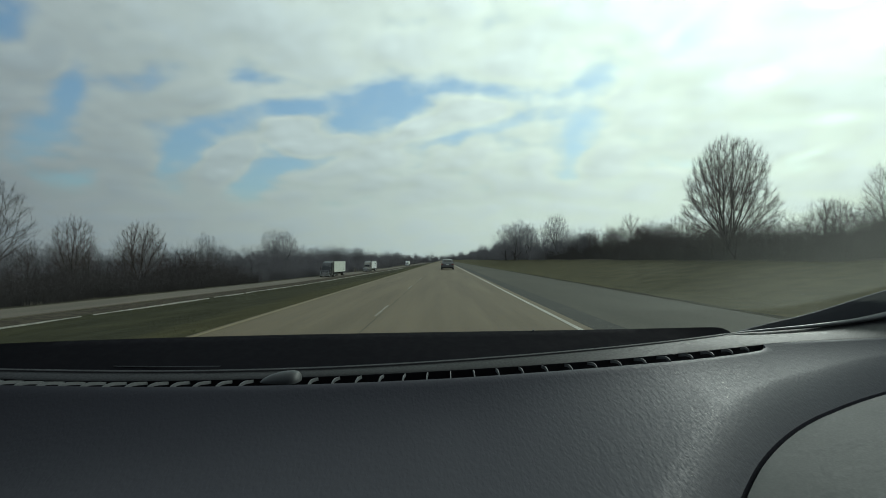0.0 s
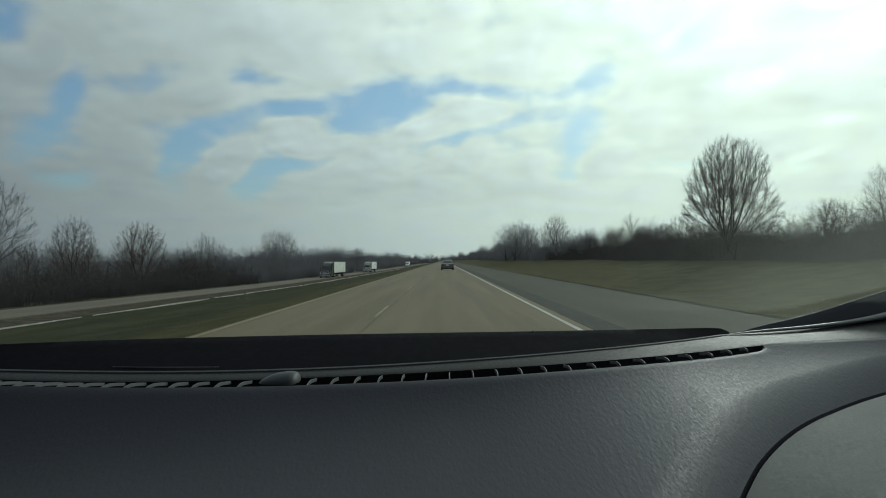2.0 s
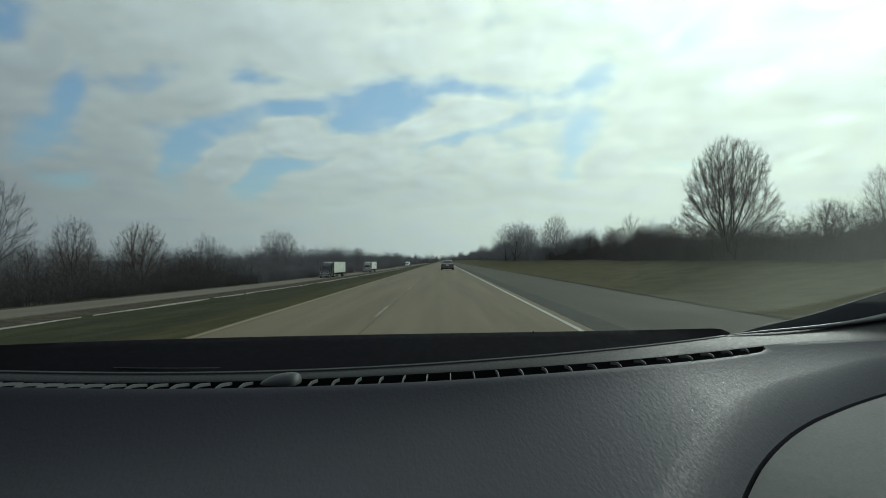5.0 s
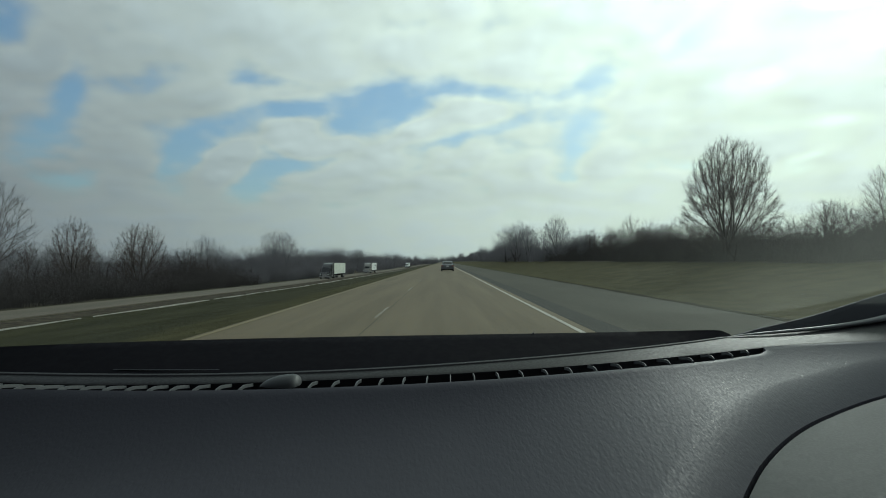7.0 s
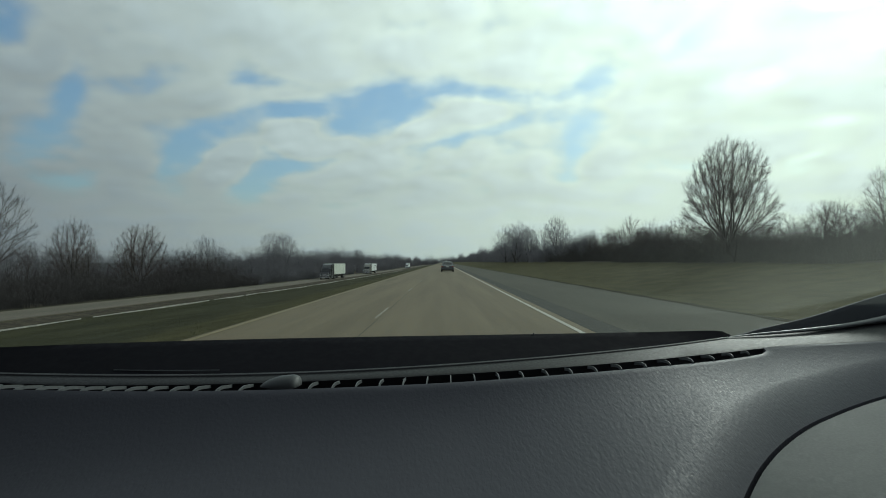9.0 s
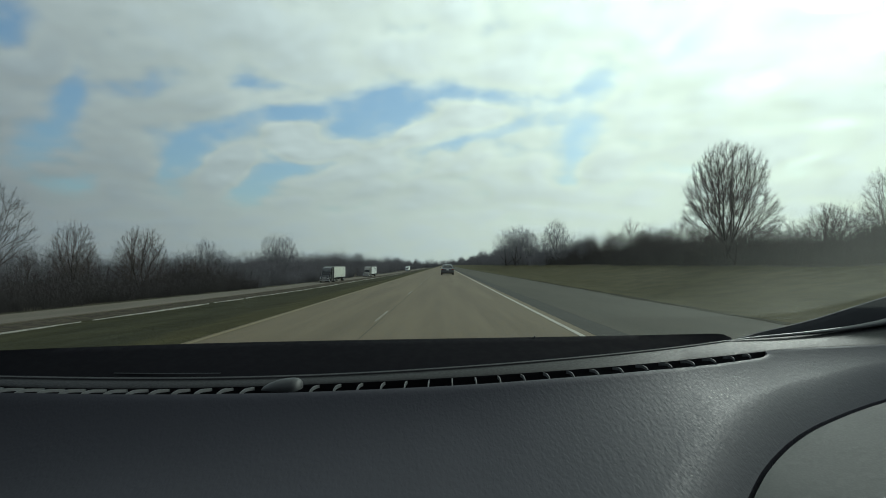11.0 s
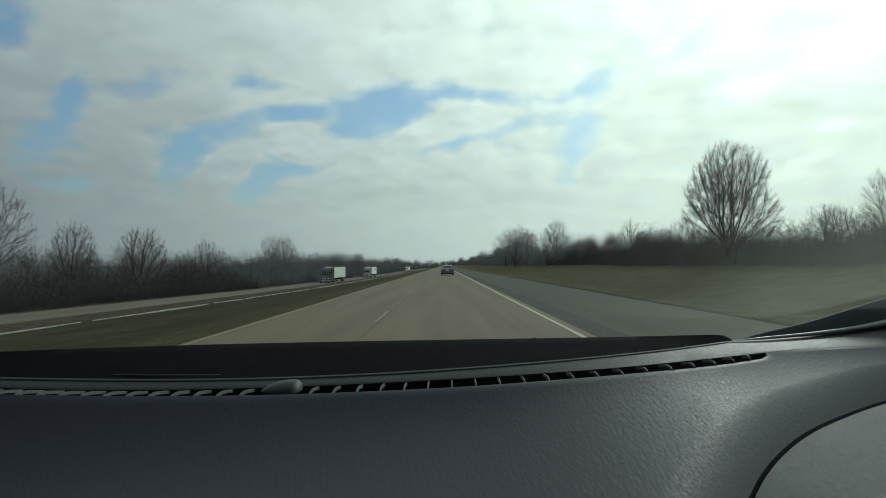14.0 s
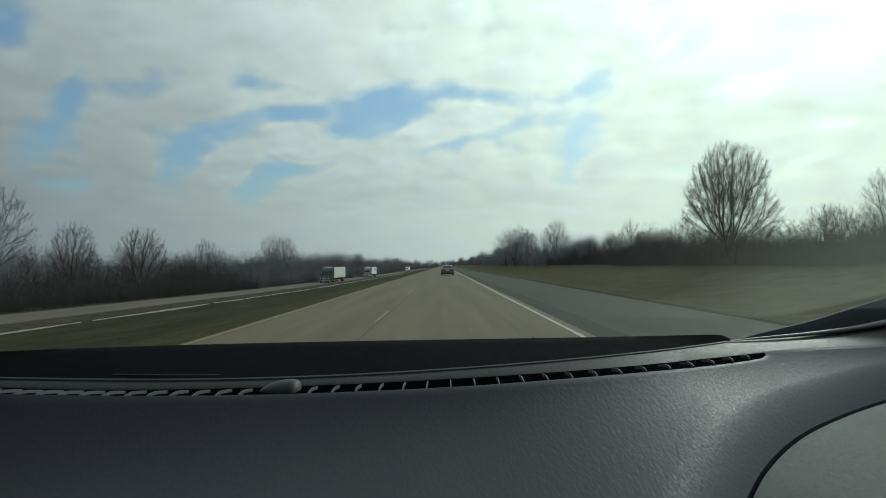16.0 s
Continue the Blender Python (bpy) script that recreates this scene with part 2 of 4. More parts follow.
ASPHALT = material("shoulder_asphalt", (0.041, 0.0380, 0.0255), (0.060, 0.0550, 0.0375), 0.6, 0.9, 0.5, 60, fine_scale=30, fine_mix=0.5, stretch=(1, 0.2, 1), gloss=0.2)
JOINT = material("joint_sealant", (0.080, 0.069, 0.046), (0.115, 0.098, 0.064), 1.5, 0.9, fine_scale=12, stretch=(1, 0.3, 1), gloss=0.2)
TAR = material("tar_seam", (0.017, 0.0160, 0.0120), (0.028, 0.0262, 0.0200), 1.5, 0.85, 0.4, 50, fine_scale=30, stretch=(1, 0.25, 1), gloss=0.2)
LINE_WHITE = material("line_paint", (0.30, 0.275, 0.22), (0.45, 0.42, 0.35), 1.2, 0.7, 0.1, 60, fine_scale=25, fine_mix=0.6)
LINE_WORN = material("worn_line_paint", (0.110, 0.092, 0.058), (0.27, 0.25, 0.20), 1.5, 0.75, 0.1, 60, fine_scale=20, fine_mix=0.6)
LINE_YELLOW = material("yellow_line_paint", (0.150, 0.118, 0.050), (0.205, 0.160, 0.070), 1.2, 0.75, 0.1, 60, fine_scale=25, fine_mix=0.6)
BARK = material("bark", (0.030, 0.025, 0.024), (0.066, 0.055, 0.051), 3, 0.95, by_object=0.35, gloss=0.1)
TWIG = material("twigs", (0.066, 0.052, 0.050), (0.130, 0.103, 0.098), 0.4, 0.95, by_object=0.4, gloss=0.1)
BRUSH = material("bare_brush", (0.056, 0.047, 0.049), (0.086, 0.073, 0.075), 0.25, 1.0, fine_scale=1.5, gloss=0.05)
# Paler and bluer than BRUSH: the haze of distance is put into the colour.
HAZED_WOOD = material("hazed_wood", (0.175, 0.166, 0.182), (0.265, 0.252, 0.268), 0.05, 1.0, fine_scale=0.6, gloss=0.05)
STRAW = material("dry_grass", (0.050, 0.046, 0.018), (0.088, 0.078, 0.034), 0.35, 1.0, fine_scale=3, gloss=0.05)
GREEN = material("green_grass", (0.032, 0.035, 0.015), (0.066, 0.066, 0.032), 0.35, 1.0, fine_scale=3, gloss=0.05)
SNOW = material("old_snow", (0.20, 0.188, 0.165), (0.40, 0.375, 0.335), 1.2, 0.8, 0.4, 12, gloss=0.2)


def ground_material():
    """Winter turf: green on the median, olive and straw on the verge, leaf litter under the trees."""
    m = material("winter_turf", (0.0215, 0.0225, 0.0095), (0.054, 0.0510, 0.0240), 0.30, 1.0, 0.8, 9, fine_scale=4.5, fine_mix=0.45, gloss=0.05)
    t = m.node_tree
    b = t.nodes["Principled BSDF"]
    green = b.inputs["Base Color"].links[0].from_socket
    at = wired(t, "ShaderNodeTexCoord").outputs["Object"]
    x = wired(t, "ShaderNodeSeparateXYZ", i0=at).outputs[0]
    x = calc(t, "ADD", x, calc(t, "MULTIPLY", calc(t, "SUBTRACT", fbm(t, at, 0.35, 4.0), 0.5), 3.0))
    straw = mix_rgb(t, smooth(t, fbm(t, at, 0.7, 6.0), 0.35, 0.65), (0.051, 0.0450, 0.0150, 1), (0.080, 0.0690, 0.0255, 1))
    litter = mix_rgb(t, smooth(t, fbm(t, at, 1.5, 6.0), 0.35, 0.65), (0.040, 0.033, 0.026, 1), (0.080, 0.066, 0.048, 1))
    out = mix_rgb(t, calc(t, "MULTIPLY", smooth(t, x, 6.0, 10.0), 0.72), green, straw)
    out = mix_rgb(t, calc(t, "MULTIPLY", calc(t, "MULTIPLY", smooth(t, x, -8.6, -6.6), smooth(t, x, -2.0, -4.0)), 0.60), out, straw)
    out = mix_rgb(t, smooth(t, x, 22.5, 24.5), out, litter)
    out = mix_rgb(t, smooth(t, x, -35.0, -37.0), out, litter)
    out = mix_rgb(t, calc(t, "MULTIPLY", smooth(t, x, -25.2, -26.0), smooth(t, x, -28.6, -27.8)), out, litter)
    t.links.new(out, b.inputs["Base Color"])
    return m


TURF = ground_material()
TURF_EDGE = material("verge_soil", (0.016, 0.0145, 0.007), (0.038, 0.034, 0.014), 0.8, 1.0, 0.6, 14, fine_scale=7, gloss=0.05)


def windshield_material():
    """Clear laminated glass with a thin film of road dust, which also stands for glare and haze, and a weak mirror
    image.
    """
    m = bpy.data.materials.new("windshield_glass")
    m.use_nodes = True
    t = m.node_tree
    t.nodes.clear()
    at = wired(t, "ShaderNodeTexCoord").outputs["Object"]
    clear = wired(t, "ShaderNodeBsdfTransparent", i0=(0.955, 0.985, 0.97, 1))
    shine = wired(t, "ShaderNodeBsdfGlossy", i0=(0.9, 0.95, 0.92, 1), i1=0.12)
    haze = wired(t, "ShaderNodeBsdfTranslucent", i0=(0.8, 0.82, 0.76, 1))
    forward = wired(t, "ShaderNodeBsdfRefraction", i0=(0.85, 0.88, 0.80, 1), i1=0.85, i2=1.02)
    dust = wired(t, "ShaderNodeMixShader", i0=0.6, i1=haze.outputs[0], i2=forward.outputs[0])
    one = wired(t, "ShaderNodeMixShader", i0=0.012, i1=clear.outputs[0], i2=shine.outputs[0])
    film = smooth(t, fbm(t, at, 6.0, 5.0), 0.3, 0.75, 0.020, 0.032)
    spot = wired(t, "ShaderNodeSeparateXYZ", i0=at).outputs
    edge = spot[0]
    from_corner = calc(t, "MAXIMUM", calc(t, "SUBTRACT", edge, 0.66), 0.0)
    sweep = calc(t, "ADD", calc(t, "MULTIPLY", calc(t, "MULTIPLY", from_corner, from_corner), 0.85), H - 0.117)
    above = smooth(t, calc(t, "SUBTRACT", spot[2], sweep), -0.006, 0.012, 0.25, 1.0)
    # Denser to the right, where the film also stands for glare on the glass.
    film = calc(t, "ADD", film, calc(t, "MULTIPLY", calc(t, "MULTIPLY", smooth(t, edge, 0.12, 0.88), above), smooth(t, fbm(t, at, 2.5, 4.0), 0.2, 0.7, 0.105, 0.165)))
    two = wired(t, "ShaderNodeMixShader", i0=film, i1=one.outputs[0], i2=dust.outputs[0])
    t.links.new(two.outputs[0], wired(t, "ShaderNodeOutputMaterial").inputs[0])
    return m


SCREEN = windshield_material()


# ------------------------------------------------------------------ building blocks
def part(name, bm, mat, parent=None, label="", flat_shade=False, category="", group="", kind=""):
    """Links a bmesh or a finished mesh as one object under its thing."""
    if isinstance(bm, bmesh.types.BMesh):
        bmesh.ops.recalc_face_normals(bm, faces=bm.faces)
        data = bpy.data.meshes.new(name)
        bm.to_mesh(data)
        bm.free()
    else:
        data = bm
    if not flat_shade:
        data.shade_smooth()
        data.set_sharp_from_angle(angle=radians(38))
    data.materials.append(mat)
    ob = new(name, data)
    ob.parent = parent
    return tagged(ob, label, category, group, kind)


def thing(name, label, category, group="", at=None):
    ob = new(name)
    ob.empty_display_size = 0.2
    if at is not None:
        ob.matrix_world = at
    return tagged(ob, label, category, group)


def block(x0, x1, y0, y1, z0, z1, bevel=0.0, bm=None):
    bm = bm or bmesh.new()
    made = bmesh.ops.create_cube(bm, size=1.0, matrix=Matrix.Translation(((x0 + x1) / 2, (y0 + y1) / 2, (z0 + z1) / 2)) @ Matrix.Diagonal((x1 - x0, y1 - y0, z1 - z0, 1)))
    if bevel:
        edges = {e for v in made["verts"] for e in v.link_edges}
        bmesh.ops.bevel(bm, geom=list(edges), offset=bevel, segments=2, affect="EDGES", clamp_overlap=True)
    return bm


def prism(profile, x0, x1, bevel=0.0, taper=0.0):
    """A side view (y, z) drawn out from x0 to x1; taper pulls the upper points inwards."""
    bm = bmesh.new()
    top, low = max(p[1] for p in profile), min(p[1] for p in profile)
    sides = []
    for x, s in ((x0, 1), (x1, -1)):
        sides.append([bm.verts.new((x + s * taper * max(0.0, (z - low) / (top - low) - 0.5) * 2, y, z)) for y, z in profile])
    n = len(profile)
    bm.faces.new(sides[0])
    bm.faces.new(sides[1][::-1])
    for i in range(n):
        bm.faces.new((sides[0][i], sides[1][i], sides[1][(i + 1) % n], sides[0][(i + 1) % n]))
    if bevel:
        bmesh.ops.recalc_face_normals(bm, faces=bm.faces)
        bmesh.ops.bevel(bm, geom=list(bm.edges), offset=bevel, segments=2, affect="EDGES", clamp_overlap=True)
    return bm


def disc(x0, x1, y, z, r, segments=24, bevel=0.0, bm=None):
    """A wheel-like cylinder whose axle lies along x."""
    bm = bm or bmesh.new()
    m = Matrix.Translation(((x0 + x1) / 2, y, z)) @ Matrix.Rotation(math.pi / 2, 4, "Y")
    made = bmesh.ops.create_cone(bm, cap_ends=True, segments=segments, radius1=r, radius2=r, depth=abs(x1 - x0), matrix=m)
    if bevel:
        caps = [e for v in made["verts"] for e in v.link_edges if abs(e.verts[0].co.x - e.verts[1].co.x) < 1e-5]
        bmesh.ops.bevel(bm, geom=list(set(caps)), offset=bevel, segments=2, affect="EDGES")
    return bm


def sheet(rows, closed=False):
    """Quads between rows of equally many points."""
    bm = bmesh.new()
    grid = [[bm.verts.new(p) for p in row] for row in rows]
    for a, b in zip(grid, grid[1:]):
        for i in range(len(a) - (0 if closed else 1)):
            j = (i + 1) % len(a)
            bm.faces.new((a[i], a[j], b[j], b[i]))
    return bm


def raw_mesh(name, verts, quads):
    data = bpy.data.meshes.new(name)
    data.vertices.add(len(verts))
    data.vertices.foreach_set("co", np.asarray(verts, np.float32).ravel())
    data.loops.add(len(quads) * 4)
    data.loops.foreach_set("vertex_index", np.asarray(quads, np.int32).ravel())
    data.polygons.add(len(quads))
    data.polygons.foreach_set("loop_start", np.arange(len(quads), dtype=np.int32) * 4)
    data.update(calc_edges=True)
    return data


def sticks(name, p0, p1, r0, r1):
    """Three-sided tapered rods from p0 to p1."""
    p0, p1 = np.asarray(p0, float), np.asarray(p1, float)
    r0, r1 = np.asarray(r0, float), np.asarray(r1, float)
    d = p1 - p0
    d /= np.linalg.norm(d, axis=1, keepdims=True) + 1e-9
    side = np.cross(d, np.where(np.abs(d[:, 2:3]) > 0.9, np.array([[1.0, 0, 0]]), np.array([[0, 0, 1.0]])))
    side /= np.linalg.norm(side, axis=1, keepdims=True) + 1e-9
    other = np.cross(d, side)
    verts = np.empty((len(p0), 6, 3))
    for k in range(3):
        a = k * 2 * math.pi / 3
        ring = side * math.cos(a) + other * math.sin(a)
        verts[:, k] = p0 + ring * r0[:, None]
        verts[:, k + 3] = p1 + ring * r1[:, None]
    base = np.arange(len(p0))[:, None, None] * 6
    quads = np.array([[0, 1, 4, 3], [1, 2, 5, 4], [2, 0, 3, 5]])[None] + base
    return raw_mesh(name, verts.reshape(-1, 3), quads.reshape(-1, 4))


# ------------------------------------------------------------------ ground and roads
PROFILE_X = [-1500, -300, -60, -38, -35, -28.1, -26.6, -25.0, -23.0, -12, -7, -4.75, 3.0, 8.3, 10.2, 12.7, 24, 40, 90, 1500]
PROFILE_Z = [-1, -2.0, -2.5, -2.65, -2.60, -2.58, -2.66, -2.70, -2.58, -1.15, -0.40, -0.06, -0.06, -0.08, -0.28, -0.26, 1.44, 2.3, 3.1, 6]


def sink(x, y):
    """The opposite carriageway and its woods lie a little lower the further they are."""
    fall = np.interp(y, [-60, 30, 95, 320, 900, 4000], [0.25, 0.17, -0.40, -1.10, -1.5, -1.7])
    return fall * np.clip((-8.0 - np.asarray(x, float)) / 13.0, 0, 1)


def ground_z(x, y=0.0):
    return np.interp(x, PROFILE_X, PROFILE_Z) + sink(x, y)


def build_ground():
    xs = sorted(set(PROFILE_X) | set(np.arange(-40, 40, 1.25).tolist()))
    ys = [-300, -100, -40, -15] + np.arange(0, 120, 2.5).tolist() + np.geomspace(120, 4000, 40).tolist()
    rows = []
    for y in ys:
        row = []
        for x in xs:
            z = float(ground_z(x, y))
            if not -36 < x < -27.5 and not -4.7 < x < 8.3:
                calm = min(1.0, abs(x - 1.5) / 12)
                z += calm * 0.10 * noise.noise((x * 0.18, y * 0.12, 3.0)) + 0.02 * noise.noise((x * 1.1, y * 0.9, 1.0))
            row.append((x, y, z))
        rows.append(row)
    part("ground", sheet(rows), TURF, None, "mown winter turf sloping to a median ditch and up to a hedgerow", kind="structure", category="ground")


build_ground()


def slab(name, x0, x1, y0, y1, top, mat, label, thick=0.25, steps=60, kind="structure", parent=None, category="road"):
    ys = np.geomspace(1, 1 + (y1 - y0) / 20, steps)
    ys = y0 + (ys - 1) * 20
    lift = [float(sink(x0, y)) for y in ys]
    rows = [[(x0, y, top + k - thick), (x0, y, top + k), ((x0 + x1) / 2, y, top + k + 0.004), (x1, y, top + k), (x1, y, top + k - thick)] for y, k in zip(ys, lift)]
    return part(name, sheet(rows), mat, parent, label, kind=kind, category=category)


road = slab("road", -4.68, 3.02, -60, 2600, 0.0, CONCRETE, "worn beige concrete two-lane carriageway with joints")
slab("road_seam", 3.04, 3.74, -60, 2600, -0.006, TAR, "dark tar strip along the edge of the concrete", 0.2)
slab("road_shoulder", 3.76, 8.1, -60, 2600, -0.012, ASPHALT, "weathered grey asphalt hard shoulder", 0.2)
slab("opposite_road", -34.1, -28.4, -60, 2600, -2.50, OLD_CONCRETE, "pale concrete opposite carriageway beyond the median", 0.3)


def strip(name, x, width, y0, y1, top, mat, label, steps=24, ragged=0.0, seed=0):
    rng = random.Random(seed)
    rows = []
    for i in range(steps + 1):
        y = y0 + (y1 - y0) * (i / steps) ** (1 if y1 - y0 < 40 else 2.2)
        a, b = (rng.uniform(-ragged, ragged) for _ in range(2))
        k = top + float(sink(x, y))
        rows.append([(x - width / 2 + a, y, k - 0.003), (x - width / 2 + a, y, k), (x + width / 2 + b, y, k), (x + width / 2 + b, y, k - 0.003)])
    return part(name, sheet(rows), mat, None, label, kind="structure", category="road marking")


strip("edge_line_white", 2.74, 0.11, -40, 2500, 0.009, LINE_WHITE, "worn white edge line on the concrete", 90, 0.006, 1)
strip("edge_line_yellow", -4.53, 0.10, -40, 2500, 0.009, LINE_YELLOW, "faded yellow edge line beside the median", 90, 0.008, 2)
strip("lane_joint", -1.60, 0.026, -40, 2500, 0.0075, JOINT, "dark sealed joint between the two lanes", 400, 0.012, 3)
for i in range(26):
    strip("lane_dash", -1.69, 0.06, 0.9 + 12.2 * i, 0.9 + 12.2 * i + 3.05, 0.009, LINE_WORN, "short worn white dash between the lanes", 6, 0.005, 20 + i)["group"] = "lane dashes"

strip("shoulder_fringe", 8.16, 0.34, -20, 900, 0.004, TURF_EDGE, "dark ragged line of soil and turf along the asphalt", 260, 0.10, 6)


def ditch_snow():
    """Thin streaks of old snow lying in the bottom of the median ditch."""
    rng = random.Random(5)
    y = 6.0
    while y < 300:
        length = rng.uniform(5, 16) * (1 + y / 90)
        rows, n = [], max(10, int(length * 2.5))
        for i in range(n + 1):
            s = i / n
            w = 0.040 * math.sin(math.pi * s) ** 0.5 * max(0.12, 0.55 + 1.5 * noise.noise(((y + s * length) * 0.8, 2.0, 0.0))) + 0.012
            mid = -25.0 + 0.22 * noise.noise((0.0, (y + s * length) * 0.15, 7.0))
            yy = y + s * length
            k = float(sink(mid, yy))
            rows.append([(mid - w, yy, k - 2.75), (mid - w * 0.8, yy, k - 2.625), (mid, yy, k - 2.59), (mid + w * 0.8, yy, k - 2.625), (mid + w, yy, k - 2.75)])
        part("snow_streak", sheet(rows), SNOW, None, "thin ragged streak of old snow in the median ditch", category="snow", group="snow streaks")
        y += length + rng.uniform(0.2, 1.3)


ditch_snow()


# ------------------------------------------------------------------ the car round the camera
def y_vent(x):
    """Plan line of the defroster outlet."""
    if x > 0.55:
        return 0.9327 + 0.25 * (x - 0.55) + 0.044 * (1 - math.exp((0.55 - x) / 0.1))
    return 0.0593 * x ** 3 + 0.3617 * x * x + 0.24 * x + 0.6814


def z_edge(x):
    """Rim of the pad along the outlet."""
    x = max(-0.75, min(0.57, x))
    return H - 0.1512 + 0.0022 * min(1.0, max(0.0, (x + 0.4) / 0.3)) + 0.0025 * min(1.0, max(0.0, (x - 0.05) / 0.25)) + x * (0.0037 + x * (0.0052 + x * (-0.0448 + x * (-0.0299 + x * 0.0837))))


def z_pad(x, y):
    d = max(y_vent(x) - y, 0.0)
    hollow = 1 - min(1.0, max(0.0, (x - 0.02) / 0.33))     # the pad dips behind the outlet, less so at its end
    dip = 0.040 * hollow * (1 - math.exp(-d / 0.10))
    dip += 0.07 * max(0.0, 0.15 - x) ** 2 * (1 - math.exp(-d / 0.08))
    return z_edge(x) - (0.107 - 0.045 * hollow) * d - 0.028 * (1 - math.exp(-d / 0.07)) - dip


def z_slot(x):
    """Far rim of the outlet."""
    x = max(-0.75, min(0.75, x))
    return H - 0.1523 + x * (0.0080 + x * (-0.0290 + x * (-0.0202 + x * 0.0348)))


def slot_width(x):
    """Depth of the outlet, which narrows to a point at its end."""
    return 0.050 if x < 0.40 else 0.008 + 0.042 * max(0.0, 1 - (x - 0.40) / (SLOT_END - 0.40)) ** 0.7


def far_rim(x):
    """Place and height of the outlet's far rim."""
    w = slot_width(x)
    y = y_vent(x)
    high, low = H + (z_slot(x) - H) * (y + w) / (y + 0.050), H + (z_edge(x) - H) * (y + w) / y
    close = min(1.0, max(0.0, (x - 0.40) / (SLOT_END - 0.40))) ** 2 * max(0.0, 1 - max(0.0, x - SLOT_END) / 0.08)
    return y + w, high + (low - high) * 0.6 * close


def z_rim(x):
    """Upper rim of the trim strip, over the outlet and on to the door."""
    x = max(-0.75, x)
    return H - 0.1467 + x * (0.0232 + x * (-0.0022 + x * (-0.0496 + x * (0.0043 + x * 0.0662))))


def z_bead(x):
    """Lower side of the bead that grows out of the strip."""
    return H - 0.0725 + x * (-0.2149 + x * 0.1647)


def z_ledge(x):
    return z_rim(x) if x < 0.53 else min(z_rim(x), z_bead(x) - 0.0015 * min(1.0, (x - 0.53) / 0.1))


CX, CY, CR = 1.3300, -0.2805, 1.3189     # rounded edge of the passenger recess
XS = np.linspace(-0.95, 1.12, 150).tolist()
SLOT_END = 0.562

own_car = thing("car", "dark car interior with grey vinyl dashboard seen from within", "car")


def near_edge(x):
    y = CY + math.sqrt(max(CR ** 2 - (x - CX) ** 2, 0.0))
    return max(0.26, y)


def build_pad():
    rows = []
    for x in XS:
        row, y1 = [], y_vent(x)
        y0 = near_edge(x)
        for k in range(61):
            s = k / 60
            y = y0 + (y1 - y0) * (1 - (1 - s) ** 1.6)
            d = math.hypot(x - CX, y - CY) - CR
            z = z_pad(x, y)
            z -= 0.016 * max(0.0, 1 - d / 0.30) ** 2 + 0.020 * max(0.0, 1 - d / 0.060) ** 1.7
            lip = max(0.0, 1 - (y1 - y) / 0.012)
            z -= 0.004 * lip ** 2 if x < SLOT_END else 0.0
            row.append((x, y, z))
        if x < SLOT_END:
            row.append((x, y1 + 0.001, row[-1][2] - 0.03))
        else:
            row.append((x, far_rim(x)[0] - 0.001, far_rim(x)[1]))
        row.insert(0, (x, y0 - 0.002, row[0][2] - 0.05))
        rows.append(row)
    part("pad", sheet(rows), PAD, own_car, "dark grey grained vinyl pad")


build_pad()


def build_ledge():
    rows = []
    for x in XS:
        y, (ya, a), b = y_vent(x), far_rim(x), z_ledge(x)
        rows.append([(x, ya + 0.001, a - 0.035), (x, ya, a - 0.001), (x, ya + 0.004, a + 0.001), (x, y + 0.080, b - 0.0032), (x, y + 0.085, b - 0.0022),
                     (x, y + 0.089, b - 0.0004), (x, y + 0.092, b), (x, y + 0.096, b - 0.001), (x, y + 0.099, b - 0.006), (x, y + 0.100, b - 0.05)])
    part("ledge", sheet(rows), LEDGE, own_car, "satin grey trim strip below the windshield")
    rows = []
    for x in np.linspace(-0.95, 0.53, 110):
        y, b = y_vent(x), z_ledge(x)
        rows.append([(x, y + 0.0845, b - 0.0028), (x, y + 0.0862, b - 0.0004), (x, y + 0.092, b + 0.0004), (x, y + 0.095, b - 0.0008)])
    part("ledge_rim", sheet(rows), LIT_RIM, own_car, "raised rim, slightly paler for its highlight")
    rows = []
    for x in np.linspace(0.50, 1.12, 60):
        r = max(0.0006, (z_rim(x) - z_bead(x)) / 2)
        y, z = y_vent(x) + 0.088, z_rim(x) - r
        rows.append([(x, y + r * 1.3 * math.cos(a), z + r * math.sin(a)) for a in np.linspace(-1.2, math.pi + 1.2, 14)])
    part("trim_bead", sheet(rows), LIT_BEAD, own_car, "rounded bead along the trim strip, pale for its highlight")
    rows = [[(x, y_vent(x) - 0.004, H - 0.186), (x, y_vent(x) + 0.056, H - 0.186)] for x in XS if x < SLOT_END + 0.02]
    part("vent_channel", sheet(rows), BLACK, own_car, "black defroster slot")


build_ledge()


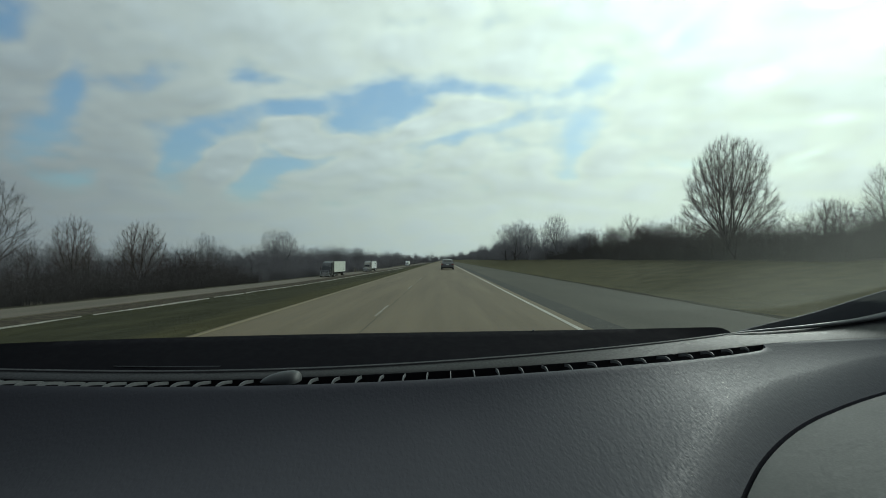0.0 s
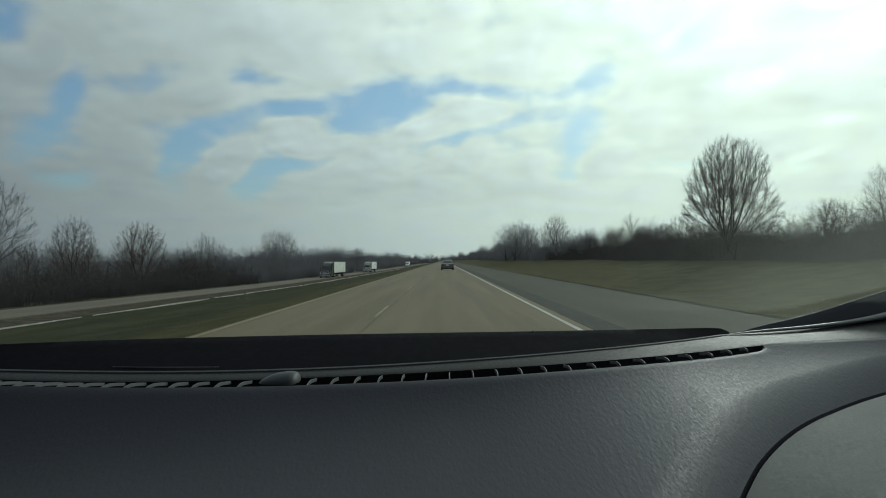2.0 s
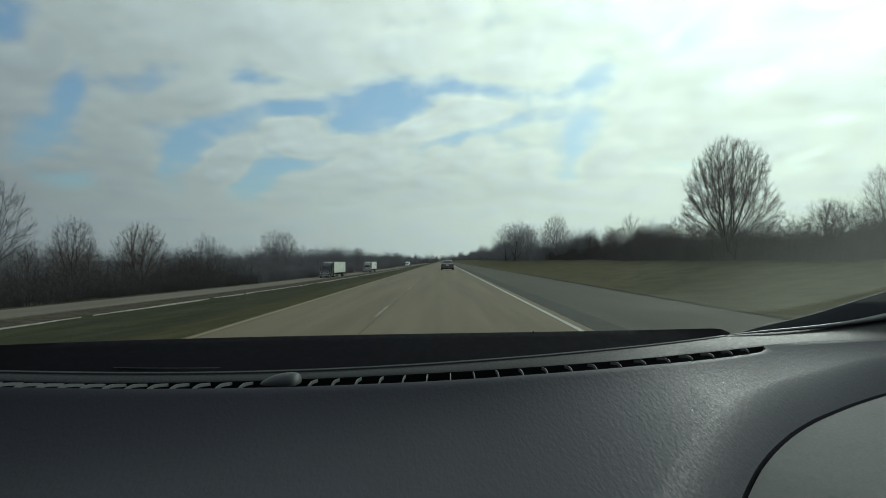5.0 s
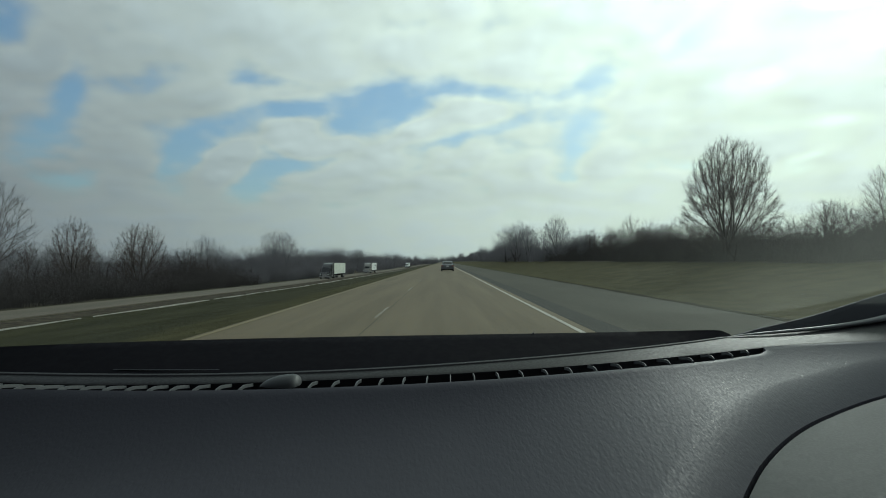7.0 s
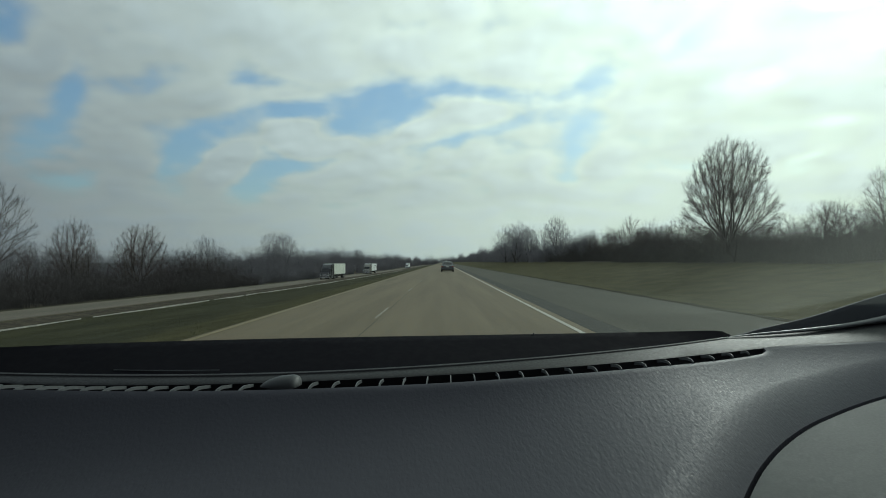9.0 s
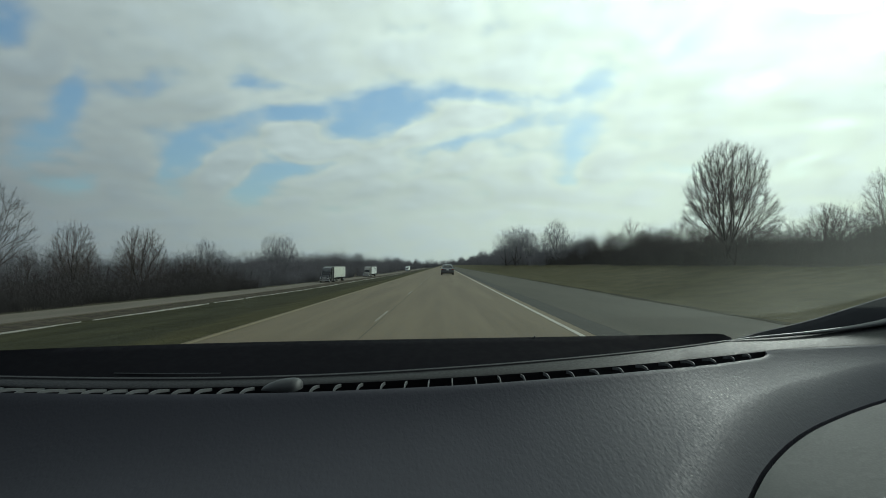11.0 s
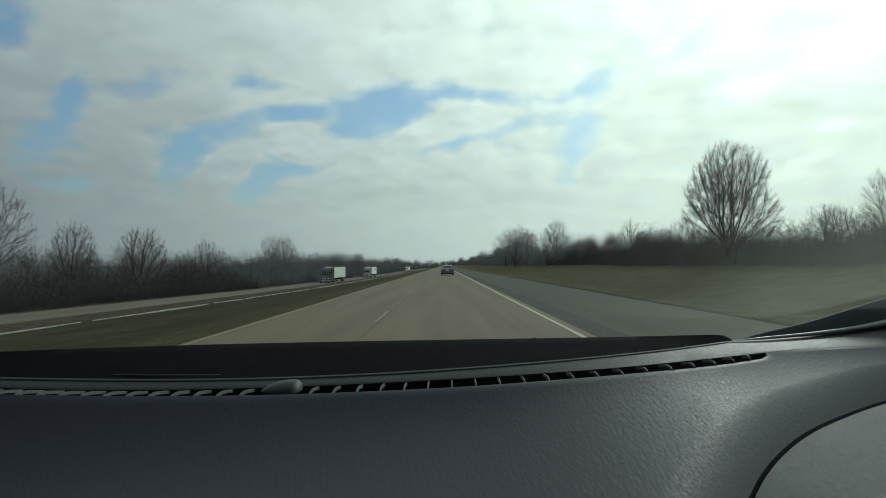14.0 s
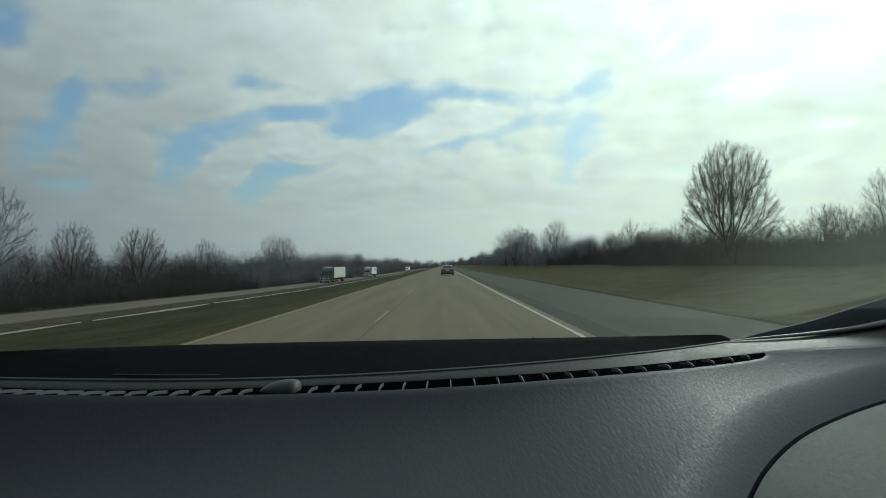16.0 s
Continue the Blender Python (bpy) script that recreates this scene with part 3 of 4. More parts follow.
def build_ribs():
    """Thin arched fins that run fore and aft across the defroster slot."""
    rows = []
    for i in range(12):
        s = i / 11
        up = 0.0058 * min(1.0, s / 0.4) ** 0.5 - 0.0066 - 0.002 * s * s
        rows.append([(-0.0009, s * 0.052, up - 0.004), (-0.0006, s * 0.052, up), (0.0006, s * 0.052, up), (0.0009, s * 0.052, up - 0.004)])
    bm = sheet(rows)
    made = None
    slope, slopes = -0.0373, []
    while slope < 0.60:
        slopes.append(slope)
        slope += 0.0458 - 0.33 * max(0.0, slope - 0.32) ** 2
    slope = -0.0373 - 0.0452
    while slope > -0.95:
        slopes.append(slope)
        slope -= 0.0452 - 0.004 * min(1.0, -slope)
    for slope in slopes:
        x = 0.0
        for _ in range(60):
            x = 0.5 * x + 0.5 * slope * y_vent(x)
        if -0.236 < x < -0.178 or x > SLOT_END - 0.012:
            continue
        if made is None:
            made = part("vent_rib", bm, RIB, own_car, "pale plastic fin")
            ob = made
        else:
            ob = new("vent_rib", made.data)
            ob.parent = own_car
            ob["label"] = "pale plastic fin"
        yb, b = far_rim(x)
        tip = math.degrees(math.atan2(b - z_edge(x), yb - y_vent(x)))
        ob.matrix_basis = pose(x, y_vent(x) - 0.001, z_edge(x) + 0.001, tip, 0, 0) @ Matrix.Diagonal((1, slot_width(x) / 0.05, 1, 1))


build_ribs()


def build_sensor():
    """Teardrop sun sensor between the two outlets."""
    x0 = -0.206
    rows = []
    for i in range(21):
        s = i / 20
        k = (s - 0.80) / (0.80 if s < 0.80 else 0.20)
        round_off = math.sqrt(max(0.0, 1 - k * k))
        w, h = 0.004 + 0.016 * round_off ** 0.8, 0.0130 * round_off ** (1.5 if s < 0.80 else 0.7)
        rows.append([(x0 - 0.028 + 0.050 * s, 0.013 + w * math.cos(a), h * math.sin(a) - 0.004) for a in np.linspace(0, math.pi, 11)])
    bm = sheet(rows)
    bm.faces.new([v for v in list(bm.verts)[-11:]])
    ob = part("sun_sensor", bm, SENSOR, own_car, "domed grey plastic sensor cover")
    ob.matrix_basis = pose(0, y_vent(x0) + 0.010, H - 0.1500)


build_sensor()


def y_cowl(x):
    return 0.0101 * x * x + 0.1619 * x + 1.0362


def build_cowl():
    rows = []
    for x in np.linspace(-1.02, 0.605, 90):
        close = min(1.0, (0.605 - x) / 0.05)
        tip = math.sqrt(max(0.0, 1 - (1 - close) ** 2))
        y0, y1 = y_vent(x) + 0.104, y_cowl(x)
        za, zb = H - 0.200, H - 0.1406 + x * (-0.0047 + x * (-0.0042 + x * 0.0136)) - 0.010 * (1 - tip)
        row = []
        for k in range(9):
            s = k / 8
            row.append((x, y0 + (y1 - y0) * s, za + (zb - za) * s))
        row += [(x, y1 + 0.006, zb - 0.002), (x, y1 + 0.010, zb - 0.03)]
        rows.append(row)
    part("cowl", sheet(rows), COWL, own_car, "matt black cowl panel under the glass")
    # Thin pale fin added in place of a reflection on the cowl.
    rows = []
    for x in np.linspace(-0.535, -0.360, 20):
        y = y_vent(x) + 0.200
        z = H - 0.1685 + 0.011 * (x + 0.36)
        rows.append([(x, y, z - 0.0010), (x, y + 0.0006, z), (x, y + 0.004, z - 0.0010)])
    part("cowl_glint", sheet(rows), RIB, own_car, "thin pale strip in place of a reflection")
    part("washer_nozzle", block(0.1720, 0.1748, 1.060, 1.064, H - 0.15, H - 0.1392, 0.0005), RIB, own_car, "tiny pale nozzle")


build_cowl()


def build_pillar():
    """Foot of the windscreen pillar, rising outwards."""
    rows = []
    for x in np.linspace(0.57, 1.30, 40):
        top = H - 0.1698 + x * (-0.047 + x * 0.1496) + 0.0012 * math.sin(x * 22)
        y = y_vent(x) + 0.125
        rows.append([(x, y - 0.02, H - 0.30), (x, y - 0.010, top - 0.012), (x, y - 0.004, top - 0.001), (x, y, top), (x, y + 0.004, top - 0.002), (x, y + 0.012, H - 0.30)])
    part("pillar_foot", sheet(rows), PILLAR, own_car, "black windshield pillar foot")


build_pillar()


def build_recess():
    """Lighter vinyl panel that lies inside the rounded recess."""
    rows = []
    for a in np.linspace(radians(92), radians(158), 70):
        row = []
        for k in range(26):
            s = k / 25
            r = CR - 0.004 - 0.75 * s ** 1.3
            x, y = CX + r * math.cos(a), CY + r * math.sin(a)
            xe, ye = CX + CR * math.cos(a), CY + CR * math.sin(a)
            z = z_pad(xe, ye) - 0.0390 + 0.002 * min(1, s / 0.006) ** 0.5 - 0.03 * s
            row.append((x, y, z))
        rows.append(row)
    part("recess_panel", sheet(rows), INSET, own_car, "light grey grained vinyl panel")
    rows = []
    for a in np.linspace(radians(92), radians(158), 70):
        rows.append([(CX + r * math.cos(a), CY + r * math.sin(a), z_pad(CX + CR * math.cos(a), CY + CR * math.sin(a)) - 0.056) for r in (CR + 0.01, CR - 0.02)])
    part("recess_gap", sheet(rows), BLACK, own_car, "black shadow gap")


build_recess()


def build_shell():
    """Plain unseen roof, walls and floor, added to close the cabin and shade the dashboard; hood and wheels that carry
    it. Drawn at 1.25 times its size, like the whole dashboard.
    """
    g = H - H / 0.8              # the road
    arch = lambda c: [(c + 0.50, g + 0.34), (c + 0.42, g + 0.66), (c + 0.22, g + 0.86), (c, g + 0.92), (c - 0.22, g + 0.86), (c - 0.42, g + 0.66), (c - 0.50, g + 0.34)]
    side = [(-3.0, g + 0.40), (-3.05, H - 0.55), (-2.95, H - 0.10), (-2.0, H - 0.08), (0.9, H - 0.13), (1.24, H - 0.20), (1.6, H - 0.31), (2.1, H - 0.44), (2.42, H - 0.58), (2.5, H - 0.85), (2.46, g + 0.36)] + arch(1.80) + arch(-2.05)
    for x0, x1 in ((-1.14, -1.08), (1.20, 1.26)):
        part("body_side", prism(side, x0, x1), PAINT, own_car, "dark painted body side")
        part("roof_pillar", prism([(0.16, H + 0.34), (0.25, H + 0.34), (1.24, H - 0.14), (1.14, H - 0.14)], x0, x1), PAINT, own_car)
        part("rear_pillar", prism([(-2.95, H - 0.12), (-2.6, H + 0.34), (-2.2, H + 0.34), (-2.45, H - 0.12)], x0, x1), PAINT, own_car)
        part("door_pillar", block(x0, x1, -0.75, -0.60, H - 0.12, H + 0.34), BLACK, own_car)
        part("side_window", block(x0 + 0.02, x1 - 0.02, -2.5, -0.7, H - 0.12, H + 0.34), GLASS, own_car, "dark tinted side window")
        part("sill", block(x0 - 0.01, x1 + 0.01, -1.5, 1.25, g + 0.28, g + 0.42, 0.02), BLACK, own_car)
        for y in (-2.05, 1.80):
            xa = x0 + 0.03 if x0 < 0 else x1 - 0.31
            w = part("wheel", disc(xa, xa + 0.28, y, g + 0.42, 0.42, 28, 0.03), RUBBER, own_car)
            part("rim", disc(xa - 0.006, xa + 0.286, y, g + 0.42, 0.27, 20, 0.01), RIM, w)
        part("headlight", block(x0 if x0 < 0 else x1 - 0.34, x0 + 0.34 if x0 < 0 else x1, 2.30, 2.50, H - 0.78, H - 0.62, 0.03), WHITE, own_car, "clear headlight")
        part("tail_light", block(x0 if x0 < 0 else x1 - 0.20, x0 + 0.20 if x0 < 0 else x1, -3.07, -2.9, H - 0.55, H - 0.20, 0.02), RED, own_car, "red tail light")
    # Unseen wall added on the left to keep light off the pad.
    part("shade_wall", block(-1.09, -1.05, -0.7, 1.0, H - 0.15, H + 0.34, 0.005), GLASS, own_car, "unseen dark panel that shades the left of the dashboard")
    roof = [(-2.72, H + 0.34), (-2.55, H + 0.40), (-1.5, H + 0.47), (-0.5, H + 0.45), (0.22, H + 0.36), (0.22, H + 0.33), (-0.5, H + 0.40), (-2.5, H + 0.34)]
    part("roof", prism(roof, -1.12, 1.24), PAINT, own_car, "dark painted roof")
    part("headliner", block(-1.08, 1.20, -2.5, 0.20, H + 0.325, H + 0.335), CLOTH, own_car, "grey fabric headliner")
    part("tailgate", prism([(-3.06, g + 0.5), (-3.06, H - 0.5), (-2.97, H - 0.1), (-2.62, H + 0.36), (-2.55, H + 0.34), (-2.9, H - 0.1), (-2.98, g + 0.5)], -1.10, 1.22), PAINT, own_car)
    part("rear_bumper", block(-1.12, 1.24, -3.16, -2.95, g + 0.35, g + 0.75, 0.05), BLACK, own_car)
    part("floor_pan", block(-1.08, 1.20, -2.95, 2.3, g + 0.34, g + 0.40, 0.01), BLACK, own_car)
    part("firewall", block(-1.08, 1.20, 0.98, 1.02, g + 0.40, H - 0.26, 0.005), BLACK, own_car)
    part("hood", prism([(1.22, H - 0.34), (1.22, H - 0.27), (1.6, H - 0.34), (2.15, H - 0.46), (2.42, H - 0.58), (2.42, H - 0.64), (2.1, H - 0.54)], -1.09, 1.21, 0.012), PAINT, own_car, "dark painted hood")
    part("front_panel", block(-1.08, 1.20, 2.36, 2.46, g + 0.45, H - 0.58, 0.03), BLACK, own_car)
    part("front_bumper", block(-1.14, 1.26, 2.38, 2.60, g + 0.32, g + 0.72, 0.06), PAINT, own_car)
    rows = []
    for s in np.linspace(0, 1, 18):
        row = []
        for x in np.linspace(-1.08, 1.20, 24):
            bow = 0.05 * (1 - ((x - 0.06) / 1.14) ** 2)
            row.append((x, 1.32 - 0.05 + bow + 0.08 * x - 1.00 * s * (1 - 0.03 * s), H - 0.205 + 0.53 * s + 0.06 * math.sin(math.pi * s) * 0.5))
        rows.append(row)
    pane = part("windshield", sheet(rows), SCREEN, own_car, "clear windshield with a film of dust and a veil of glare")
    pane.visible_shadow = False


build_shell()
own_car.matrix_world = pose(0, 0, H, -0.18, 0, -0.43) @ Matrix.Diagonal((0.8, 0.8, 0.8, 1)) @ pose(0, 0, -H)


# ------------------------------------------------------------------ vehicles
def wheel(parent, x0, x1, y, r, hub=RIM):
    w = part("wheel", disc(x0, x1, y, r, r, 24, 0.03), RUBBER, parent)
    part("rim", disc(min(x0, x1) - 0.006, max(x0, x1) + 0.006, y, r, r * 0.6, 18, 0.01), hub, w)


def build_sedan(at, paint, label, group=""):
    """Four-door car seen from behind; its tail lies at y = 0."""
    car = thing("sedan", label, "car", group)
    body = prism([(0.05, 0.32), (0.0, 0.55), (0.04, 0.86), (0.12, 0.93), (0.75, 0.98), (3.3, 0.95), (4.3, 0.80), (4.5, 0.62), (4.5, 0.30)], -0.89, 0.89, 0.05, 0.05)
    part("body", body, paint, car)
    part("cabin", prism([(0.45, 0.94), (1.10, 1.40), (1.5, 1.46), (2.3, 1.45), (2.7, 1.38), (3.35, 0.94)], -0.78, 0.78, 0.04, 0.14), paint, car)
    part("rear_window", prism([(0.56, 1.00), (1.06, 1.355), (1.04, 1.375), (0.54, 1.02)], -0.64, 0.64, 0, 0.08), GLASS, car, "dark tinted rear window")
    for s in (-1, 1):
        part("side_window", prism([(0.8, 1.0), (1.2, 1.36), (2.55, 1.36), (3.1, 1.0)], s * 0.70, s * 0.765, 0), GLASS, car)
        part("tail_light", block(min(s * 0.58, s * 0.86), max(s * 0.58, s * 0.86), -0.012, 0.10, 0.70, 0.84, 0.02), RED, car, "red tail light")
        part("mirror", block(min(s * 0.9, s * 1.06), max(s * 0.9, s * 1.06), 2.85, 3.0, 0.96, 1.10, 0.03), paint, car)
        for y in (0.95, 3.65):
            wheel(car, s * 0.70, s * 0.90, y, 0.32)
    part("bumper", block(-0.86, 0.86, -0.06, 0.10, 0.36, 0.60, 0.04), paint, car)
    part("number_plate", block(-0.17, 0.17, -0.025, -0.003, 0.66, 0.80, 0.004), WHITE, car, "pale number plate")
    part("underside", block(-0.75, 0.75, 0.2, 4.2, 0.18, 0.34, 0.02), BLACK, car)
    car.matrix_world = at
    return car


build_sedan(pose(0.55, 74.0, 0.01), SILVER, "dark grey sedan on the concrete carriageway ahead")
build_sedan(pose(1.0, 300.0, 0.01), MAROON, "small dark red car far ahead on the road")


def build_truck(at, cab_paint, trailer_paint, label, mark=""):
    """Conventional tractor with a sleeper and a box trailer; its nose lies at y = 0 and it heads for -y."""
    t = thing("semi_truck", label, "truck", "oncoming trucks")
    part("hood", prism([(0.05, 0.75), (0.0, 1.35), (0.25, 1.62), (1.75, 1.85), (1.75, 0.75)], -0.92, 0.92, 0.06, 0.12), cab_paint, t)
    part("grille", block(-0.55, 0.55, -0.03, 0.06, 0.80, 1.42, 0.02), CHROME, t, "chrome radiator grille")
    part("bumper", block(-1.18, 1.18, -0.22, 0.12, 0.42, 0.76, 0.05), CHROME, t, "bright metal bumper")
    part("cab", prism([(1.70, 0.85), (1.70, 1.88), (2.15, 2.78), (2.4, 2.86), (3.3, 2.86), (3.3, 0.85)], -1.12, 1.12, 0.04, 0.05), cab_paint, t)
    part("windshield", prism([(1.75, 1.95), (2.10, 2.68), (2.07, 2.70), (1.72, 1.97)], -0.98, 0.98), GLASS, t, "dark raked windshield")
    part("sleeper", prism([(3.3, 0.85), (3.3, 2.86), (3.3, 3.55), (3.7, 3.85), (5.3, 3.95), (5.3, 0.85)], -1.20, 1.20, 0.05), cab_paint, t)
    part("roof_fairing", prism([(2.35, 2.88), (2.75, 3.30), (3.3, 3.72), (3.32, 2.88)], -1.10, 1.10, 0.05, 0.15), cab_paint, t)
    for s in (-1, 1):
        part("side_window", block(min(s * 1.095, s * 1.128), max(s * 1.095, s * 1.128), 2.25, 3.05, 1.95, 2.62, 0.004), GLASS, t)
        part("sleeper_window", block(min(s * 1.18, s * 1.208), max(s * 1.18, s * 1.208), 3.9, 4.35, 2.95, 3.35, 0.004), GLASS, t)
        part("fender", prism([(-0.05, 0.80), (0.25, 1.22), (0.85, 1.38), (1.45, 1.18), (1.70, 0.80), (1.45, 0.98), (0.85, 1.12), (0.3, 0.98)], s * 0.86, s * 1.22, 0.0), cab_paint, t)
        part("headlight", block(min(s * 0.74, s * 1.08), max(s * 0.74, s * 1.08), -0.05, 0.15, 0.98, 1.18, 0.03), WHITE, t, "clear headlight")
        part("mirror", block(min(s * 1.35, s * 1.50), max(s * 1.35, s * 1.50), 1.95, 2.05, 1.80, 2.50, 0.02), cab_paint, t)
        part("exhaust_stack", block(min(s * 1.02, s * 1.16), max(s * 1.02, s * 1.16), 5.36, 5.50, 1.0, 3.95, 0.05), CHROME, t, "chrome exhaust stack")
        part("fuel_tank", disc(s * 0.62, s * 1.18, 4.2, 0.68, 0.33, 20, 0.03), CHROME, t, "bright metal fuel tank")
        part("step", block(min(s * 0.8, s * 1.2), max(s * 0.8, s * 1.2), 2.2, 3.6, 0.42, 0.82, 0.03), cab_paint, t)
        wheel(t, s * 0.88, s * 1.18, 0.85, 0.52)
        for y in (6.0, 7.3, 18.4, 19.7):
            wheel(t, s * 0.62, s * 1.22, y, 0.51)
        part("side_skirt_rail", block(min(s * 1.22, s * 1.29), max(s * 1.22, s * 1.29), 5.85, 21.3, 1.12, 1.24, 0.01), CHROME, t)
        if mark == "stripe":
            part("stripe", block(min(s * 1.29, s * 1.302), max(s * 1.29, s * 1.302), 10.2, 21.0, 1.44, 1.58), MARK, t, "dark stripe")
            part("panel_bar", prism([(6.6, 3.85), (10.9, 3.85), (9.3, 1.5), (9.0, 1.5), (10.4, 3.68), (6.6, 3.68)], s * 1.29, s * 1.303), MARK, t, "dark slanted stripe")
            part("lettering_bar", block(min(s * 1.29, s * 1.302), max(s * 1.29, s * 1.302), 7.2, 9.2, 2.75, 3.25), MARK, t, "dark lettering bar")
        elif mark == "star":
            part("lettering_bar", block(min(s * 1.29, s * 1.302), max(s * 1.29, s * 1.302), 15.2, 18.3, 2.95, 3.35), MARK, t, "dark lettering bar")
            part("rub_rail", block(min(s * 1.29, s * 1.298), max(s * 1.29, s * 1.298), 6.2, 15.0, 2.58, 2.62), MARK, t, "thin dark line")
            star = [(19.6 + (0.95 if k % 2 == 0 else 0.38) * math.sin(k * math.pi / 5), 2.55 + (0.95 if k % 2 == 0 else 0.38) * math.cos(k * math.pi / 5)) for k in range(10)]
            part("star_mark", prism(star, s * 1.29, s * 1.303), MARK, t, "dark star shape")
        else:
            part("lettering_bar", block(min(s * 1.29, s * 1.302), max(s * 1.29, s * 1.302), 18.4, 19.2, 1.62, 1.72), MARK, t, "tiny dark lettering bar")
        part("top_rail", block(min(s * 1.27, s * 1.315), max(s * 1.27, s * 1.315), 5.75, 21.4, 4.04, 4.11, 0.01), MARK, t, "dark top rail")
        part("mudflap", block(min(s * 0.66, s * 1.2), max(s * 0.66, s * 1.2), 20.35, 20.38, 0.25, 1.0), RUBBER, t)
    part("chassis", block(-0.45, 0.45, 0.3, 8.2, 0.62, 0.92, 0.02), BLACK, t)
    part("trailer_box", block(-1.30, 1.30, 5.75, 21.4, 1.18, 4.08, 0.03), trailer_paint, t, "boxy white trailer")
    part("trailer_end_post", block(-1.31, 1.31, 21.36, 21.46, 1.15, 4.10, 0.01), MARK, t)
    part("trailer_front_wall", block(-1.27, 1.27, 5.70, 5.76, 1.2, 4.0, 0.01), MARK, t)
    part("bogie", block(-0.6, 0.6, 17.6, 20.6, 0.6, 1.16, 0.03), BLACK, t)
    for s in (-1, 1):
        part("landing_leg", block(s * 0.7 - 0.06, s * 0.7 + 0.06, 9.3, 9.42, 0.35, 1.16, 0.01), BLACK, t)
    t.matrix_world = at
    return t


def on_opposite_road(y):
    return pose(-30.0, y, -2.48 + float(sink(-30.0, y + 9.0)), -0.16)


build_truck(on_opposite_road(133.0), NIGHT, CREAM, "dark blue long-nosed tractor with a plain cream box trailer")
build_truck(on_opposite_road(205.0), TAUPE, WHITE, "taupe tractor with white box trailer marked by a dark star", "star")
build_truck(on_opposite_road(430.0), WHITE, WHITE, "white tractor and box trailer with a dark slanted stripe", "stripe")


# ------------------------------------------------------------------ bare trees
def grow(seed, nodes, fork, centre, wide, high, fullness, twigs, thrift=0.85):
    """Limbs of a bare tree one metre high: tips are strewn in the crown and each joins the limb by which sap reaches it soonest."""
    r = np.random.RandomState(seed)
    d = r.normal(0, 1, (nodes, 3))
    d /= np.linalg.norm(d, axis=1, keepdims=True)
    lumps = np.array([1 + 0.16 * noise.noise((v[0] * 2.2 + seed, v[1] * 2.2, v[2] * 2.2)) + 0.09 * noise.noise((v[0] * 6 + seed, v[1] * 6, v[2] * 6)) for v in d])
    far = r.rand(nodes) ** (1 / fullness)
    tips = d * (far * lumps)[:, None] * np.array([wide, wide, high]) + np.array([0, 0, centre])
    tips[:, :2] *= (1 + 0.65 * np.maximum(0, -d[:, 2]))[:, None]
    tips[:, 2] = np.maximum(tips[:, 2], fork * 0.8 + 0.03 * r.rand(nodes))
    base = np.array([[0, 0, -0.02], [0.004, 0.002, fork * 0.5], [0.0, 0.006, fork]])
    tips = tips[np.argsort(np.linalg.norm(tips - base[2], axis=1))]
    pts = np.concatenate([base, tips])
    up = np.zeros(len(pts), int)
    reach = np.zeros(len(pts))
    up[1], up[2], reach[1], reach[2] = 0, 1, fork * 0.5, fork
    for i in range(3, len(pts)):
        gap = np.linalg.norm(pts[2:i] - pts[i], axis=1)
        below = np.maximum(0, pts[2:i, 2] - pts[i, 2])
        j = 2 + int(np.argmin(gap + thrift * reach[2:i] + 0.45 * below + 3.0 * gap ** 2))
        up[i], reach[i] = j, reach[j] + gap[j - 2]
    heavy = np.full(len(pts), 0.00042 ** 1.76)
    for i in range(len(pts) - 1, 0, -1):
        heavy[up[i]] += heavy[i]
    rad = heavy ** (1 / 1.76)
    child = np.zeros(len(pts), int)
    for i in range(1, len(pts)):
        if not child[up[i]] or heavy[i] > heavy[child[up[i]]]:
            child[up[i]] = i
    inner = np.array([i for i in range(3, len(pts)) if child[i]])
    for _ in range(9):
        pts[inner] = 0.4 * pts[inner] + 0.3 * pts[up[inner]] + 0.3 * pts[child[inner]]
    a, b = pts[up[1:]], pts[1:]
    ra, rb = np.minimum(rad[up[1:]], rad[1:] * 1.25), rad[1:]
    thick = rb > 0.0034
    # fine twigs at every joint
    n = len(pts) - 3
    ta, tb = [], []
    axis = pts[3:] - pts[up[3:]]
    axis /= np.linalg.norm(axis, axis=1, keepdims=True) + 1e-9
    outward = pts[3:] - base[2]
    outward /= np.linalg.norm(outward, axis=1, keepdims=True) + 1e-9
    for k in range(twigs):
        way = axis * 0.7 + outward * 0.7 + r.normal(0, 0.75, (n, 3)) + np.array([0, 0, 0.25])
        way /= np.linalg.norm(way, axis=1, keepdims=True)
        start = pts[up[3:]] + (pts[3:] - pts[up[3:]]) * (0.25 + 0.75 * r.rand(n, 1))
        ta.append(start)
        tb.append(start + way * (0.016 + 0.042 * r.rand(n, 1)))
    ta, tb = np.concatenate(ta), np.concatenate(tb)
    fine = np.full(len(ta), 0.00048)
    trunk = (a[thick], b[thick], ra[thick], rb[thick])
    crown = (np.concatenate([a[~thick], ta]), np.concatenate([b[~thick], tb]), np.concatenate([ra[~thick], fine]), np.concatenate([rb[~thick], fine * 0.5]))
    return trunk, crown


def tree_meshes(*shape):
    trunk, crown = grow(*shape)
    return sticks("trunk", *trunk), sticks("crown", *crown)


